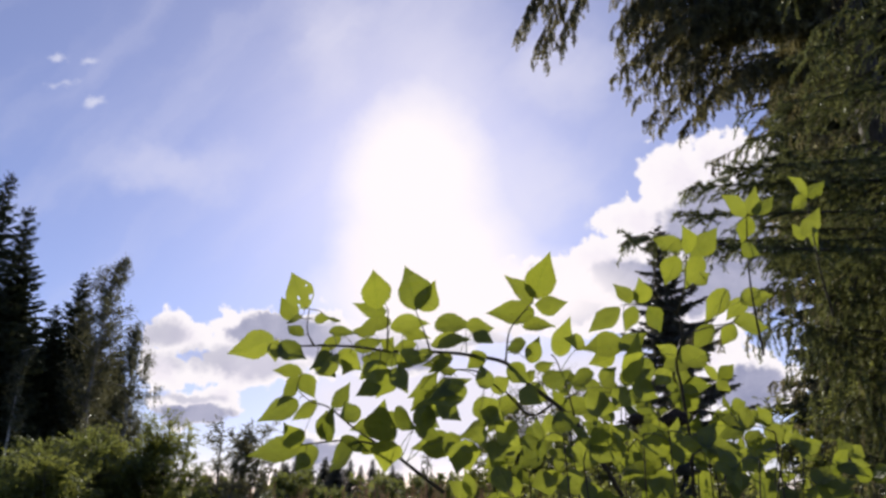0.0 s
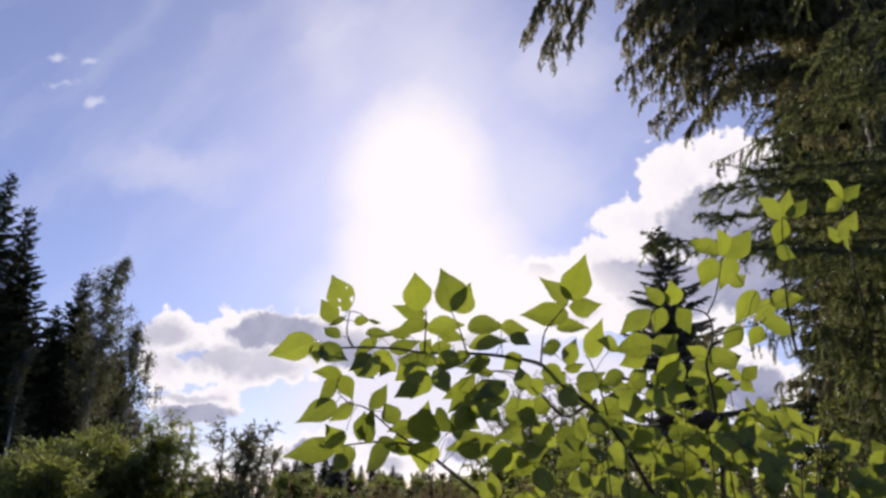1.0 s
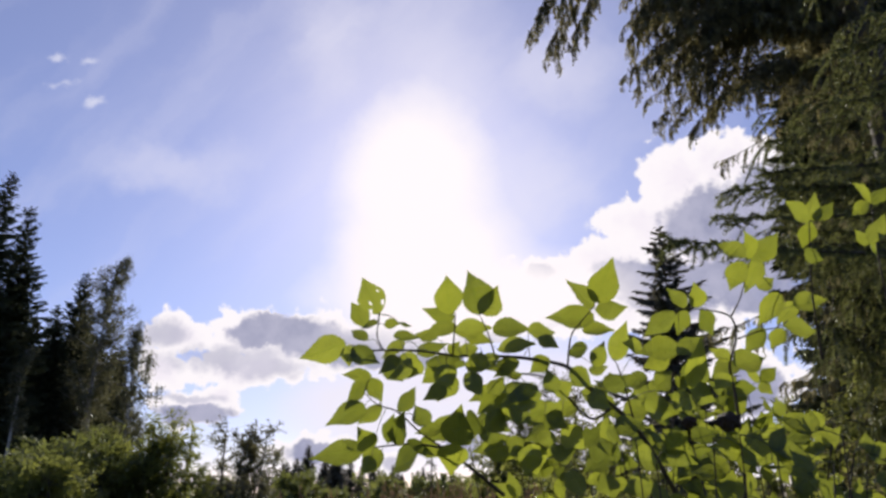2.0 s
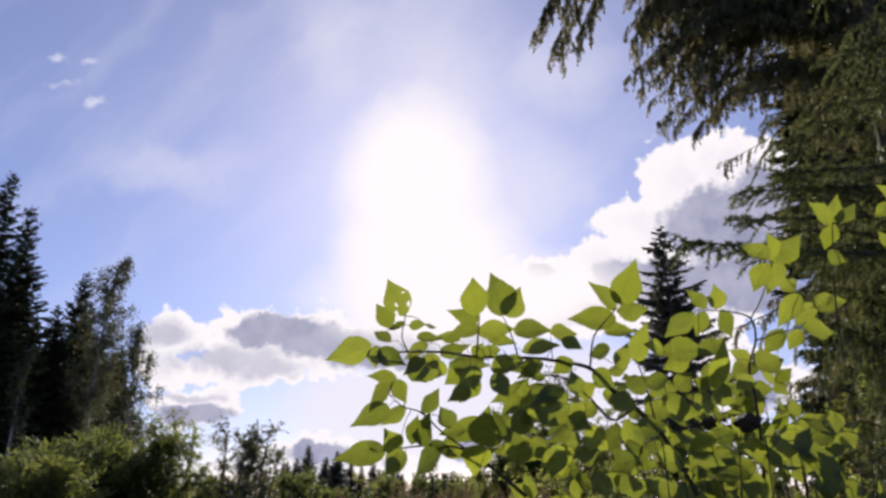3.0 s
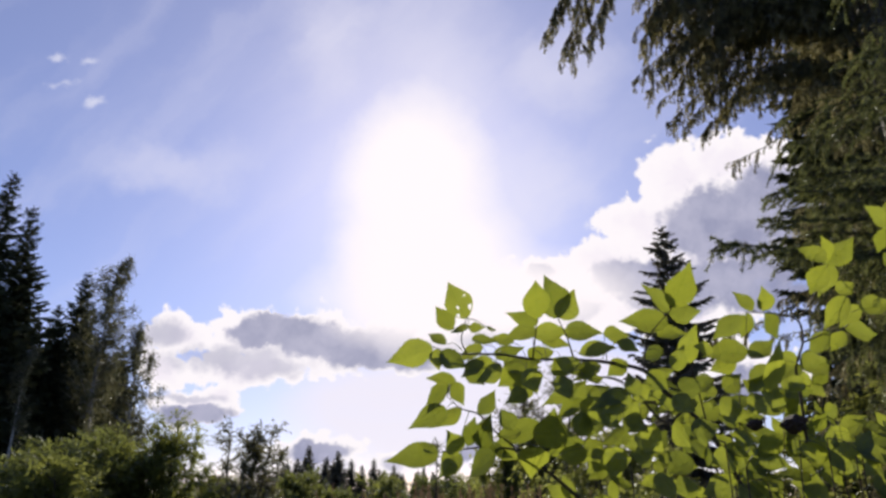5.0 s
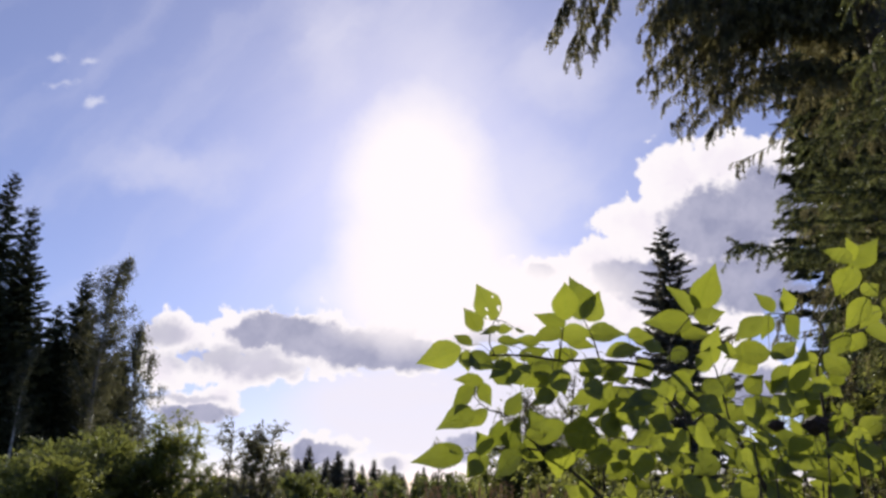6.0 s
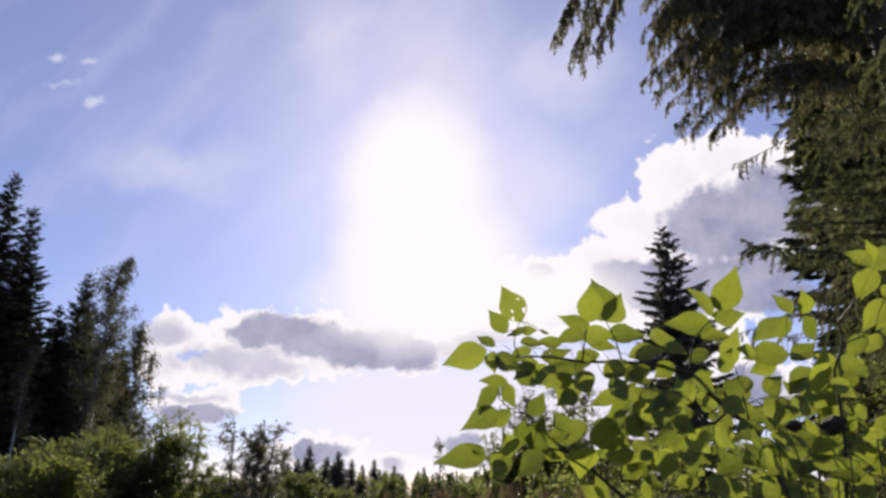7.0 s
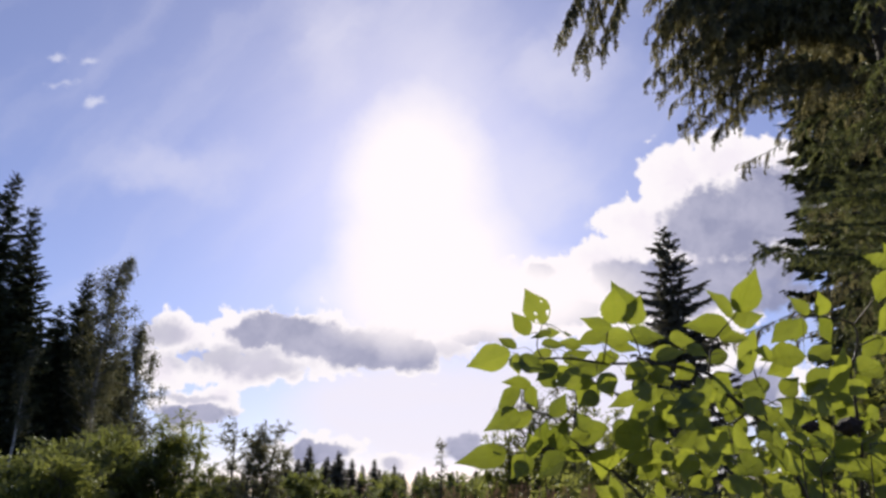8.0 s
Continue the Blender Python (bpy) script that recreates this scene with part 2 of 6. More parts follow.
def ground_material():
    m, net = material("meadow_ground")
    pos = net.node("ShaderNodeTexCoord").outputs["Object"]
    a, b, c = net.noise(pos, 0.15, 4.0), net.noise(pos, 2.0, 6.0, 0.65), net.noise(pos, 40.0, 4.0, 0.7)
    col = net.mix(net.step(a, 0.35, 0.65), (0.05, 0.085, 0.02, 1), (0.11, 0.12, 0.04, 1))
    col = net.mix(net.math("MULTIPLY", net.step(b, 0.5, 0.75), 0.7), col, (0.12, 0.09, 0.05, 1))
    col = net.mix(net.math("MULTIPLY", net.step(c, 0.4, 0.7), 0.5), col, (0.03, 0.05, 0.012, 1))
    p = net.node("ShaderNodeBsdfPrincipled")
    net.put(p.inputs["Base Color"], col)
    p.inputs["Roughness"].default_value = 0.95
    bump = net.node("ShaderNodeBump")
    bump.inputs["Strength"].default_value, bump.inputs["Distance"].default_value = 0.8, 0.05
    net.put(bump.inputs["Height"], c)
    net.put(p.inputs["Normal"], bump.outputs[0])
    finish(net, p.outputs[0])
    return m


LEAF = shrub_leaf_material()
STEM = bark("shrub_stem", (0.03, 0.02, 0.015), (0.09, 0.06, 0.04), (90, 90, 25), 0.6)
STALK = bark("green_stalk", (0.07, 0.075, 0.025), (0.14, 0.13, 0.05), (90, 90, 25), 0.5)
DRY = bark("withered_leaf", (0.018, 0.010, 0.008), (0.06, 0.03, 0.02), (60, 60, 60), 0.8)
SPRUCE_BARK = bark("spruce_bark", (0.035, 0.026, 0.02), (0.12, 0.095, 0.075), (22, 22, 7))
BIRCH_BARK = bark("birch_bark", (0.12, 0.11, 0.10), (0.62, 0.60, 0.56), (4, 4, 9))
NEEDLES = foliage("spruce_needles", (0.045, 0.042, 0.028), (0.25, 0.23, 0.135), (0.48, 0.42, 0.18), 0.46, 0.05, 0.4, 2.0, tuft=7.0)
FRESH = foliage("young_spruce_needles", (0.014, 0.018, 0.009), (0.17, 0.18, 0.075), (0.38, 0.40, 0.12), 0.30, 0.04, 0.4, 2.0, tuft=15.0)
FAR_NEEDLES = foliage("far_spruce_needles", (0.036, 0.044, 0.026), (0.075, 0.085, 0.045), (0.08, 0.085, 0.04), 0.18, 0.03, 0.5, 0.4)
# aerial haze painted in as a paler grey-brown base for distant spruces
HAZED_SKYLINE_NEEDLES = foliage("hazed_skyline_needles", (0.09, 0.088, 0.075), (0.17, 0.155, 0.125), (0.22, 0.20, 0.13), 0.35, 0.04, 0.5, 0.2)
# lone spruce: haze and glare veil are put into the needles' paler colour
HAZED_NEEDLES = foliage("hazed_spruce_needles", (0.10, 0.095, 0.085), (0.17, 0.16, 0.13), (0.22, 0.20, 0.13), 0.30, 0.04, 0.5, 0.6)
BIRCH_LEAVES = foliage("birch_leaves", (0.06, 0.06, 0.04), (0.13, 0.125, 0.075), (0.22, 0.21, 0.10), 0.38, 0.06, 0.4, 0.5)
BUSH_LEAVES = foliage("bush_leaves", (0.05, 0.065, 0.022), (0.15, 0.16, 0.06), (0.42, 0.44, 0.09), 0.52, 0.05, 0.45, 0.7)
PALE_LEAVES = foliage("pale_bush_leaves", (0.05, 0.065, 0.022), (0.15, 0.165, 0.06), (0.34, 0.37, 0.08), 0.46, 0.05, 0.45, 0.7)
SAPLING_LEAVES = foliage("sapling_leaves", (0.06, 0.06, 0.035), (0.15, 0.12, 0.07), (0.24, 0.22, 0.08), 0.38, 0.10, 0.4, 1.2)
STRAW = foliage("dry_grass", (0.20, 0.12, 0.07), (0.36, 0.24, 0.14), (0.35, 0.22, 0.12), 0.35, 0.03, 0.6, 3.0)
GROUND = ground_material()

# ---- mesh tools ----
def part(name, bm, mat, parent=None, label=""):
    """Links a bmesh, or (points, faces) arrays, as one mesh object under a thing."""
    me = bpy.data.meshes.new(name)
    if isinstance(bm, bmesh.types.BMesh):
        bm.to_mesh(me)
        bm.free()
    else:
        pts, faces = bm
        fill(me, pts, faces)
    me.materials.append(mat)
    ob = new(name, me)
    ob.parent = parent
    return tagged(ob, label)


def fill(me, pts, faces):
    """Quick mesh from arrays; faces is an (n, 3) or (n, 4) array."""
    pts, faces = np.asarray(pts, np.float32), np.asarray(faces, np.int32)
    n, k = faces.shape
    me.vertices.add(len(pts))
    me.vertices.foreach_set("co", pts.ravel())
    me.loops.add(n * k)
    me.loops.foreach_set("vertex_index", faces.ravel())
    me.polygons.add(n)
    me.polygons.foreach_set("loop_start", np.arange(0, n * k, k, dtype=np.int32))
    me.update(calc_edges=True)


def thing(name, at, label, category, group="", kind=""):
    ob = new(name)
    ob.location = at
    ob.empty_display_size = 0.1
    return tagged(ob, label, category, group, kind)


def spline(pts, n):
    """n points along a smooth curve through pts (Catmull-Rom)."""
    p = np.asarray(pts, float)
    p = np.vstack([2 * p[0] - p[1], p, 2 * p[-1] - p[-2]])
    out = []
    for s in np.linspace(0, len(p) - 3 - 1e-6, n):
        i, f = int(s), s - int(s)
        a, b, c, d = p[i:i + 4]
        out.append(0.5 * (2 * b + (c - a) * f + (2 * a - 5 * b + 4 * c - d) * f * f + (3 * b - a - 3 * c + d) * f ** 3))
    return np.array(out)


def tube(pts, r0, r1, sides=6, wobble=0.0, rng=None):
    """A tapered tube along pts, as arrays of points and quads."""
    pts = np.asarray(pts, float)
    n = len(pts)
    way = np.gradient(pts, axis=0)
    way /= np.linalg.norm(way, axis=1, keepdims=True) + 1e-9
    ref = np.where(np.abs(way[:, 2:3]) > 0.9, [[1.0, 0, 0]], [[0, 0, 1.0]])
    a = np.cross(way, ref)
    a /= np.linalg.norm(a, axis=1, keepdims=True)
    b = np.cross(way, a)
    ang = np.linspace(0, 2 * np.pi, sides, endpoint=False)
    rad = np.linspace(r0, r1, n)[:, None] * np.ones((1, sides))
    if wobble and rng is not None:
        rad *= 1 + wobble * rng.standard_normal(rad.shape)
    v = pts[:, None] + rad[..., None] * (np.cos(ang)[None, :, None] * a[:, None] + np.sin(ang)[None, :, None] * b[:, None])
    i, j = np.meshgrid(np.arange(n - 1), np.arange(sides), indexing="ij")
    k = (j + 1) % sides
    f = np.stack([i * sides + j, i * sides + k, (i + 1) * sides + k, (i + 1) * sides + j], -1).reshape(-1, 4)
    return v.reshape(-1, 3), f


def joined(pieces):
    """Several (points, faces) with equal face size as one."""
    pts, faces, at = [], [], 0
    for p, f in pieces:
        pts.append(p)
        faces.append(np.asarray(f) + at)
        at += len(p)
    return np.vstack(pts), np.vstack(faces)


def unit(v):
    return v / (np.linalg.norm(v, axis=-1, keepdims=True) + 1e-9)


def blades(at, way, length, width, rng, normal=None):
    """One narrow triangle for each needle."""
    n = len(at)
    side = unit(np.cross(way, rng.standard_normal((n, 3)) if normal is None else normal)) * (np.asarray(width) * 0.5).reshape(-1, 1)
    tip = at + way * np.asarray(length).reshape(-1, 1)
    v = np.stack([at - side, at + side, tip], 1).reshape(-1, 3)
    return v, np.arange(3 * n).reshape(-1, 3)


# ---- ground ----
def ground():
    rng = np.random.default_rng(3)
    r = np.concatenate([np.linspace(0, 30, 31), np.geomspace(33, 4000, 36)])
    ang = np.linspace(0, 2 * np.pi, 97)[:-1]
    rr, aa = np.meshgrid(r[1:], ang, indexing="ij")
    x, y = rr * np.cos(aa), rr * np.sin(aa)
    z = np.array([noise.noise((px * 0.13, py * 0.13, 0)) for px, py in zip(x.ravel(), y.ravel())]).reshape(x.shape) * np.where(rr < 120, 0.10, 0.0) - 0.05
    pts = np.vstack([[0, 0, -0.05], np.stack([x, y, z], -1).reshape(-1, 3)])
    na = len(ang)
    j = np.arange(na)
    k = (j + 1) % na
    faces = [(0, 1 + a, 1 + b) for a, b in zip(j, k)]
    for i in range(len(r) - 2):
        o = 1 + i * na
        for a, b in zip(j, k):
            faces += [(o + a, o + na + a, o + na + b), (o + a, o + na + b, o + b)]
    ob = part("ground", (pts, np.array(faces)), GROUND)
    tagged(ob, "rough grassy meadow ground", "ground", kind="structure")


ground()


# ---- far conifers ----
def conifer(name, at, height, radius, label, category="spruce", seed=0, sprays=5200, size=0.30, bare=0.06, mat=None, group="", trunk_r=None, ragged=0.25, droop=0.35, tier=1.0, hang=0.9, power=0.8, fat=1.0, upturn=0.75):
    """A tall spruce seen from afar: trunk, whorls of limbs, and limbs hung with many small ragged sprays."""
    rng = np.random.default_rng(seed)
    root = thing(name, at, label, category, group)
    tr = trunk_r or height * 0.012
    sway = rng.standard_normal((6, 2)) * 0.006 * height
    line = np.column_stack([np.r_[0, sway[:, 0].cumsum() * 0.4], np.r_[0, sway[:, 1].cumsum() * 0.4], np.linspace(-0.15, height * 0.985, 7)])
    axis = spline(line, 24)
    part("trunk", tube(axis, tr, 0.015, 8, 0.03, rng), SPRUCE_BARK, root)
    limbs, tips, lengths = [], [], []
    h = height * bare + 0.3
    while h < height * 0.985:
        k = h / height
        spin = rng.uniform(0, 2 * np.pi)
        whorl = 7 if k < 0.75 else 5
        for w in range(whorl):
            reach = radius * (1 - k) ** power * (0.8 + 0.2 * min(1, k / 0.12)) * rng.uniform(1 - 1.8 * ragged, 1 + 0.8 * ragged) + 0.10
            az = spin + 2 * np.pi * (w + rng.uniform(-0.3, 0.3)) / whorl
            hh = h + rng.uniform(-0.12, 0.12)
            o = np.array([np.interp(hh, axis[:, 2], axis[:, 0]), np.interp(hh, axis[:, 2], axis[:, 1]), hh])
            out = np.array([np.cos(az), np.sin(az), 0])
            rise = (upturn * k ** 2 - droop * (1 - k)) * reach
            c = spline([o, o + out * reach * 0.55 + [0, 0, rise * 0.85 - 0.03 * reach], o + out * reach + [0, 0, rise + 0.10 * reach]], 6)
            limbs.append(tube(c[::2] if len(c) > 5 else c, 0.010 + 0.010 * reach, 0.006, 3))
            tips.append(c)
            lengths.append(reach)
        h += (0.22 + 0.33 * (1 - k)) * tier
    tagged(part("branchwork", joined(limbs), SPRUCE_BARK, root), kind="stuff")
    lengths = np.array(lengths)
    w = lengths * (0.35 + lengths / radius)
    pick = rng.choice(len(tips), sprays, p=w / w.sum())
    s = rng.uniform(0.06, 1.0, sprays)
    c = np.array(tips)[pick]
    at_, _ = c[np.arange(sprays), np.minimum((s * 5).astype(int), 4)], None
    f = (s * 5 % 1)[:, None]
    at_ = at_ + (c[np.arange(sprays), np.minimum((s * 5).astype(int), 4) + 1] - at_) * f
    out = unit(c[:, -1] - c[:, 0])
    lat = np.cross(out, [0, 0, 1.0])
    open_ = (1 - 0.75 * s)[:, None]
    way = unit(out * rng.uniform(0.3, 1.0, (sprays, 1)) + lat * rng.uniform(-1.2, 1.2, (sprays, 1)) * open_ + np.array([0, 0, -1.0]) * rng.uniform(0.0, hang, (sprays, 1)) * open_)
    L = size * rng.uniform(0.5, 1.3, sprays) * (1.15 - 0.7 * s) * (0.45 + 0.55 * np.minimum(1, lengths[pick] / (0.5 * radius)))
    W = L * rng.uniform(0.16, 0.34, sprays) * fat
    # a spray: three narrow blades that fan out
    fan = []
    for turn in (-0.5, 0.0, 0.5):
        side = unit(np.cross(way, [0, 0, 1.0]))
        fan.append(blades(at_, unit(way + side * turn), L * (1 - 0.4 * abs(turn)), W, rng))
    part("crown", joined(fan), mat or FAR_NEEDLES, root)
    return root


def leaves_on(at, way, nrm, size, rng, aspect=0.6):
    """Small kite-shaped leaves, folded along the midrib, from their stalks at `at` along way."""
    n = len(at)
    way = unit(way)
    side = unit(np.cross(nrm, way))
    nrm = np.cross(way, side)
    L = (size * rng.uniform(0.6, 1.25, n)).reshape(-1, 1)
    W = L * aspect * 0.5
    fold = nrm * W * 0.35
    b, d = at + way * L * 0.42 + side * W + fold, at + way * L * 0.42 - side * W + fold
    v = np.stack([at, b, at + way * L, d], 1).reshape(-1, 3)
    i = np.arange(n)[:, None] * 4
    return v, np.vstack([i + [0, 1, 2], i + [0, 2, 3]])


def broadleaf(name, at, height, spread, label, category, seed=0, leaves=6000, size=0.1, mat=None, wood=None, stems=1, low=0.25, group="", clump=0.28, taper=0.6, aspect=0.6, boughs=0, hang=0.0, per=9, lift=0.35, tumble=0.30, twig_r=0.006):
    """A bush, sapling or tree: stems that fork into limbs, limbs into twigs, and leaves set along both sides of each twig."""
    rng = np.random.default_rng(seed)
    root = thing(name, at, label, category, group)
    wood = wood or STEM
    limbs, hosts = [], []
    for s in range(stems):
        az = rng.uniform(0, 2 * np.pi)
        lean = 0.0 if stems == 1 else spread * rng.uniform(0.1, 0.75)
        top = height * (1.0 if s == 0 else rng.uniform(0.6, 0.95))
        foot = np.array([np.cos(az), np.sin(az), 0]) * (0 if stems == 1 else spread * 0.15)
        end = np.array([np.cos(az) * lean, np.sin(az) * lean, top * 0.93])
        mid = foot * 0.5 + end * 0.5 + rng.standard_normal(3) * [0.04, 0.04, 0] * top * 0.5
        axis = spline([foot - [0, 0, 0.1], mid, end], 10)
        r0 = 0.012 * top + 0.006
        limbs.append(tube(axis, r0, r0 * 0.15, 6, 0.04, rng))
        kids = boughs or int(6 + 9 * (1 if stems > 1 else 2.2))
        for k in range(kids):
            q = low + (1 - low) * (k + rng.uniform(0, 1)) / kids
            o = np.array([np.interp(q, np.linspace(0, 1, 10), axis[:, i]) for i in range(3)])
            reach = spread * (1 - taper * q) * rng.uniform(0.35, 1.0) * (1.0 if stems == 1 else 0.6)
            a = rng.uniform(0, 2 * np.pi)
            tip = o + np.array([np.cos(a) * reach, np.sin(a) * reach, reach * rng.uniform(0.2, 0.9)])
            if tip[2] > height:
                tip[2] = height * rng.uniform(0.9, 1.0)
            c = spline([o, (o + tip) / 2 + [0, 0, -0.06 * reach], tip], 4)
            limbs.append(tube(c, r0 * 0.35, r0 * 0.06, 3))
            hosts.append(c)
        hosts.append(axis[[6, 7, 8, 9]])
    tagged(part("branchwork", joined(limbs), wood, root), kind="stuff")
    # twigs, thickest towards the limbs' ends
    hosts = np.array(hosts)
    weight = np.linalg.norm(hosts[:, -1] - hosts[:, 0], axis=1) + 0.05
    n = max(8, leaves // per)
    pick = rng.choice(len(hosts), n, p=weight / weight.sum())
    f = rng.uniform(0.2, 1.0, n) ** 0.8 * 2.999
    i, g = f.astype(int), (f % 1)[:, None]
    o = hosts[pick, i] * (1 - g) + hosts[pick, i + 1] * g
    out = unit(hosts[pick, -1] - hosts[pick, 0])
    way = unit(out * 0.55 + rng.standard_normal((n, 3)) * 0.55 + [0, 0, lift])
    length = spread * clump * rng.uniform(0.45, 1.15, n)
    # leaves along each twig, alternately to either hand
    host = np.repeat(np.arange(n), per)
    nth = np.tile(np.arange(per), n)
    s = (nth + rng.uniform(0.2, 1.0, n * per)) / per
    bow = np.array([0, 0, -1.0]) * (0.25 * s ** 2 * length[host])[:, None]
    p = o[host] + way[host] * (s * length[host])[:, None] + bow
    if hang:
        p[:, 2] -= rng.exponential(hang, len(p))
    side = unit(np.cross(way, rng.standard_normal((n, 3)) * 0.5 + [0, 0, 1.0]))[host] * np.where(nth % 2, 1, -1)[:, None]
    dirn = way[host] * 0.6 + side * rng.uniform(0.4, 1.0, (len(p), 1)) + rng.standard_normal((len(p), 3)) * 0.25 + [0, 0, -0.25]
    nrm = rng.standard_normal((len(p), 3)) * tumble + [0, 0, 1.0]
    p[:, 2] = np.maximum(p[:, 2], 0.03)
    part("crown", leaves_on(p, dirn, nrm, size, rng, aspect), mat or BUSH_LEAVES, root)
    if not hang:
        tagged(part("twigwork", blades(o, way, length * 0.95, np.full(n, twig_r), rng), wood, root), kind="stuff")
    return root


# ---- the two near spruces ----
def along(axis, f):
    """Points at the fractions f of a polyline, and its directions there."""
    k = np.clip(f, 0, 1) * (len(axis) - 1)
    i = np.minimum(k.astype(int), len(axis) - 2)
    d = axis[i + 1] - axis[i]
    return axis[i] + d * (k - i)[:, None], unit(d)


def limb_mesh(rng, a, tip, sag, droop, look_):
    """A spruce limb from a to tip: side boughs, each hung with short brushes of needles. Gives wood quads and needle triangles.
    look_: spacing of boughs, their reach, spacing of brushes, their length, spacing of needles, their length and width, spacing of side shoots."""
    gap, reach, brush_gap, brush, fat, long, wide, side_gap = look_
    a, tip = np.asarray(a, float), np.asarray(tip, float)
    down = np.array([0, 0, -1.0])
    L = np.linalg.norm(tip - a)
    axis = spline([a, a * 0.6 + tip * 0.4 + down * sag * L, a * 0.25 + tip * 0.75 + down * sag * 0.9 * L, tip], 18)
    wood = [tube(axis, 0.003 + 0.003 * L, 0.002, 5)]
    out = unit(tip - a)
    lat = unit(np.cross(out, [0, 0, 1.0]))
    boughs = [axis[3:]]
    n = max(5, int(L * 0.93 / gap))
    for i in range(n):
        if rng.uniform() < 0.10:
            continue
        s = 0.07 + 0.93 * (i + rng.uniform(0, 1)) / n
        o, d = along(axis, np.array([s]))
        o, d = o[0], d[0]
        ln = reach * rng.uniform(0.5, 1.15) * (1 - 0.72 * s ** 2.2) * min(1.0, 0.4 + L / 3)
        w = unit(d * rng.uniform(0.5, 1.0) + lat * (1 if i % 2 else -1) * rng.uniform(0.6, 1.0) + down * droop * rng.uniform(-0.1, 0.6))
        w2 = unit(w + down * droop * rng.uniform(0.2, 0.9))
        c = spline([o, o + w * ln * 0.5, o + w * ln * 0.5 + w2 * ln * 0.5], 6)
        wood.append(tube(c, 0.0045, 0.002, 3))
        boughs.append(c)
    starts, ways, lens = [], [], []
    for c in boughs:
        ln = np.linalg.norm(np.diff(c, axis=0), axis=1).sum()
        m = max(3, int(ln / brush_gap))
        o, d = along(c, (np.arange(m) + rng.uniform(0, 1, m)) / m)
        sd = unit(np.cross(d, [0, 0, 1.0])) * np.where(np.arange(m) % 2, 1, -1)[:, None]
        w = unit(d * rng.uniform(0.35, 0.9, (m, 1)) + sd * rng.uniform(0.2, 0.9, (m, 1)) + down * droop * rng.uniform(0.2, 1.7, (m, 1)) + 0.30 * rng.standard_normal((m, 3)))
        starts += [o, c[:-1]]
        ways += [w, np.diff(c, axis=0) / (np.linalg.norm(np.diff(c, axis=0), axis=1, keepdims=True) + 1e-9)]
        lens += [brush * rng.uniform(0.55, 1.35) * rng.uniform(0.35, 1.2, m) * np.linspace(1.0, 0.65, m), np.linalg.norm(np.diff(c, axis=0), axis=1)]
    starts, ways, lens = np.vstack(starts), np.vstack(ways), np.concatenate(lens)
    if side_gap:
        # side shoots, alternately to either hand, shorter towards the shoot's end
        many = np.maximum(1, (lens / side_gap).astype(int))
        host = np.repeat(np.arange(len(lens)), many)
        nth = np.arange(len(host)) - np.repeat(np.cumsum(many) - many, many)
        f = (nth + rng.uniform(0.1, 0.9, len(host))) / many[host]
        w0 = unit(ways[host] + down * droop * 0.5 * f[:, None])
        across = unit(np.cross(w0, rng.standard_normal((len(lens), 3))[host])) * np.where(nth % 2, 1, -1)[:, None]
        starts = np.vstack([starts, starts[host] + w0 * (f * lens[host])[:, None]])
        ways = np.vstack([ways, unit(w0 + across * rng.uniform(0.4, 0.8, (len(host), 1)))])
        lens = np.concatenate([lens, 0.42 * lens[host] * (1.1 - 0.7 * f) + 0.02])
    count = np.maximum(4, (lens / fat).astype(int))
    which = np.repeat(np.arange(len(lens)), count)
    n = len(which)
    f = rng.uniform(0, 1, n)
    way = unit(ways[which] + down * droop * 0.5 * f[:, None])
    at = starts[which] + way * (f * lens[which])[:, None]
    rad = rng.standard_normal((n, 3)) + np.array([0, 0, 0.3])
    rad = unit(rad - way * (rad * way).sum(1, keepdims=True))
    nd = unit(rad + way * rng.uniform(0.6, 1.5, (n, 1)))
    return joined(wood), blades(at, nd, long * rng.uniform(0.6, 1.25, n) * (1.05 - 0.3 * f), wide, rng)


def near_spruce(at, height, trunk_r, label, seed, limbs, mat, droop, look_):
    rng = np.random.default_rng(seed)
    root = thing("spruce_tree", at, label, "spruce")
    z = np.linspace(-0.2, height, 30)
    axis = np.column_stack([0.03 * np.sin(z * 0.5), 0.03 * np.cos(z * 0.4) - 0.03, z])
    part("trunk", tube(axis, trunk_r, 0.02, 14, 0.03, rng), SPRUCE_BARK, root)
    for z0, tip, sag, density, *own in limbs:
        tip = np.array(tip, float) - np.array(at, float)
        a = np.array([0, 0, z0]) + unit(np.array([tip[0], tip[1], 0.0])) * trunk_r * 0.5 * (1 - z0 / height)
        form = own[1] if own else look_
        shape = (form[0] / density, form[1], form[2] / density, *form[3:])
        w, nd = limb_mesh(rng, a, tip, sag, own[0] if own else droop, shape)
        limb = part("limb", w, SPRUCE_BARK, root)
        part("needles", nd, mat, limb)
    return root


def fan_of_limbs(rng, at, zs, reach, az, density, rise=(-0.5, -0.1)):
    """Limbs at heights zs, pointing within the azimuths az (degrees from +x), reach metres long."""
    rows = []
    for z0 in zs:
        a = radians(rng.uniform(*az))
        r = rng.uniform(*reach)
        rows.append((z0, (at[0] + math.cos(a) * r, at[1] + math.sin(a) * r, z0 + r * rng.uniform(*rise)), 0.05, density))
    return rows


def grow(limbs, z0, tip, sag, density, *own):
    """Adds a limb: its height on the trunk, where its tip is, its sag, its density and, where it differs, its droop and form."""
    limbs.append((z0, tip, sag, density, *own))


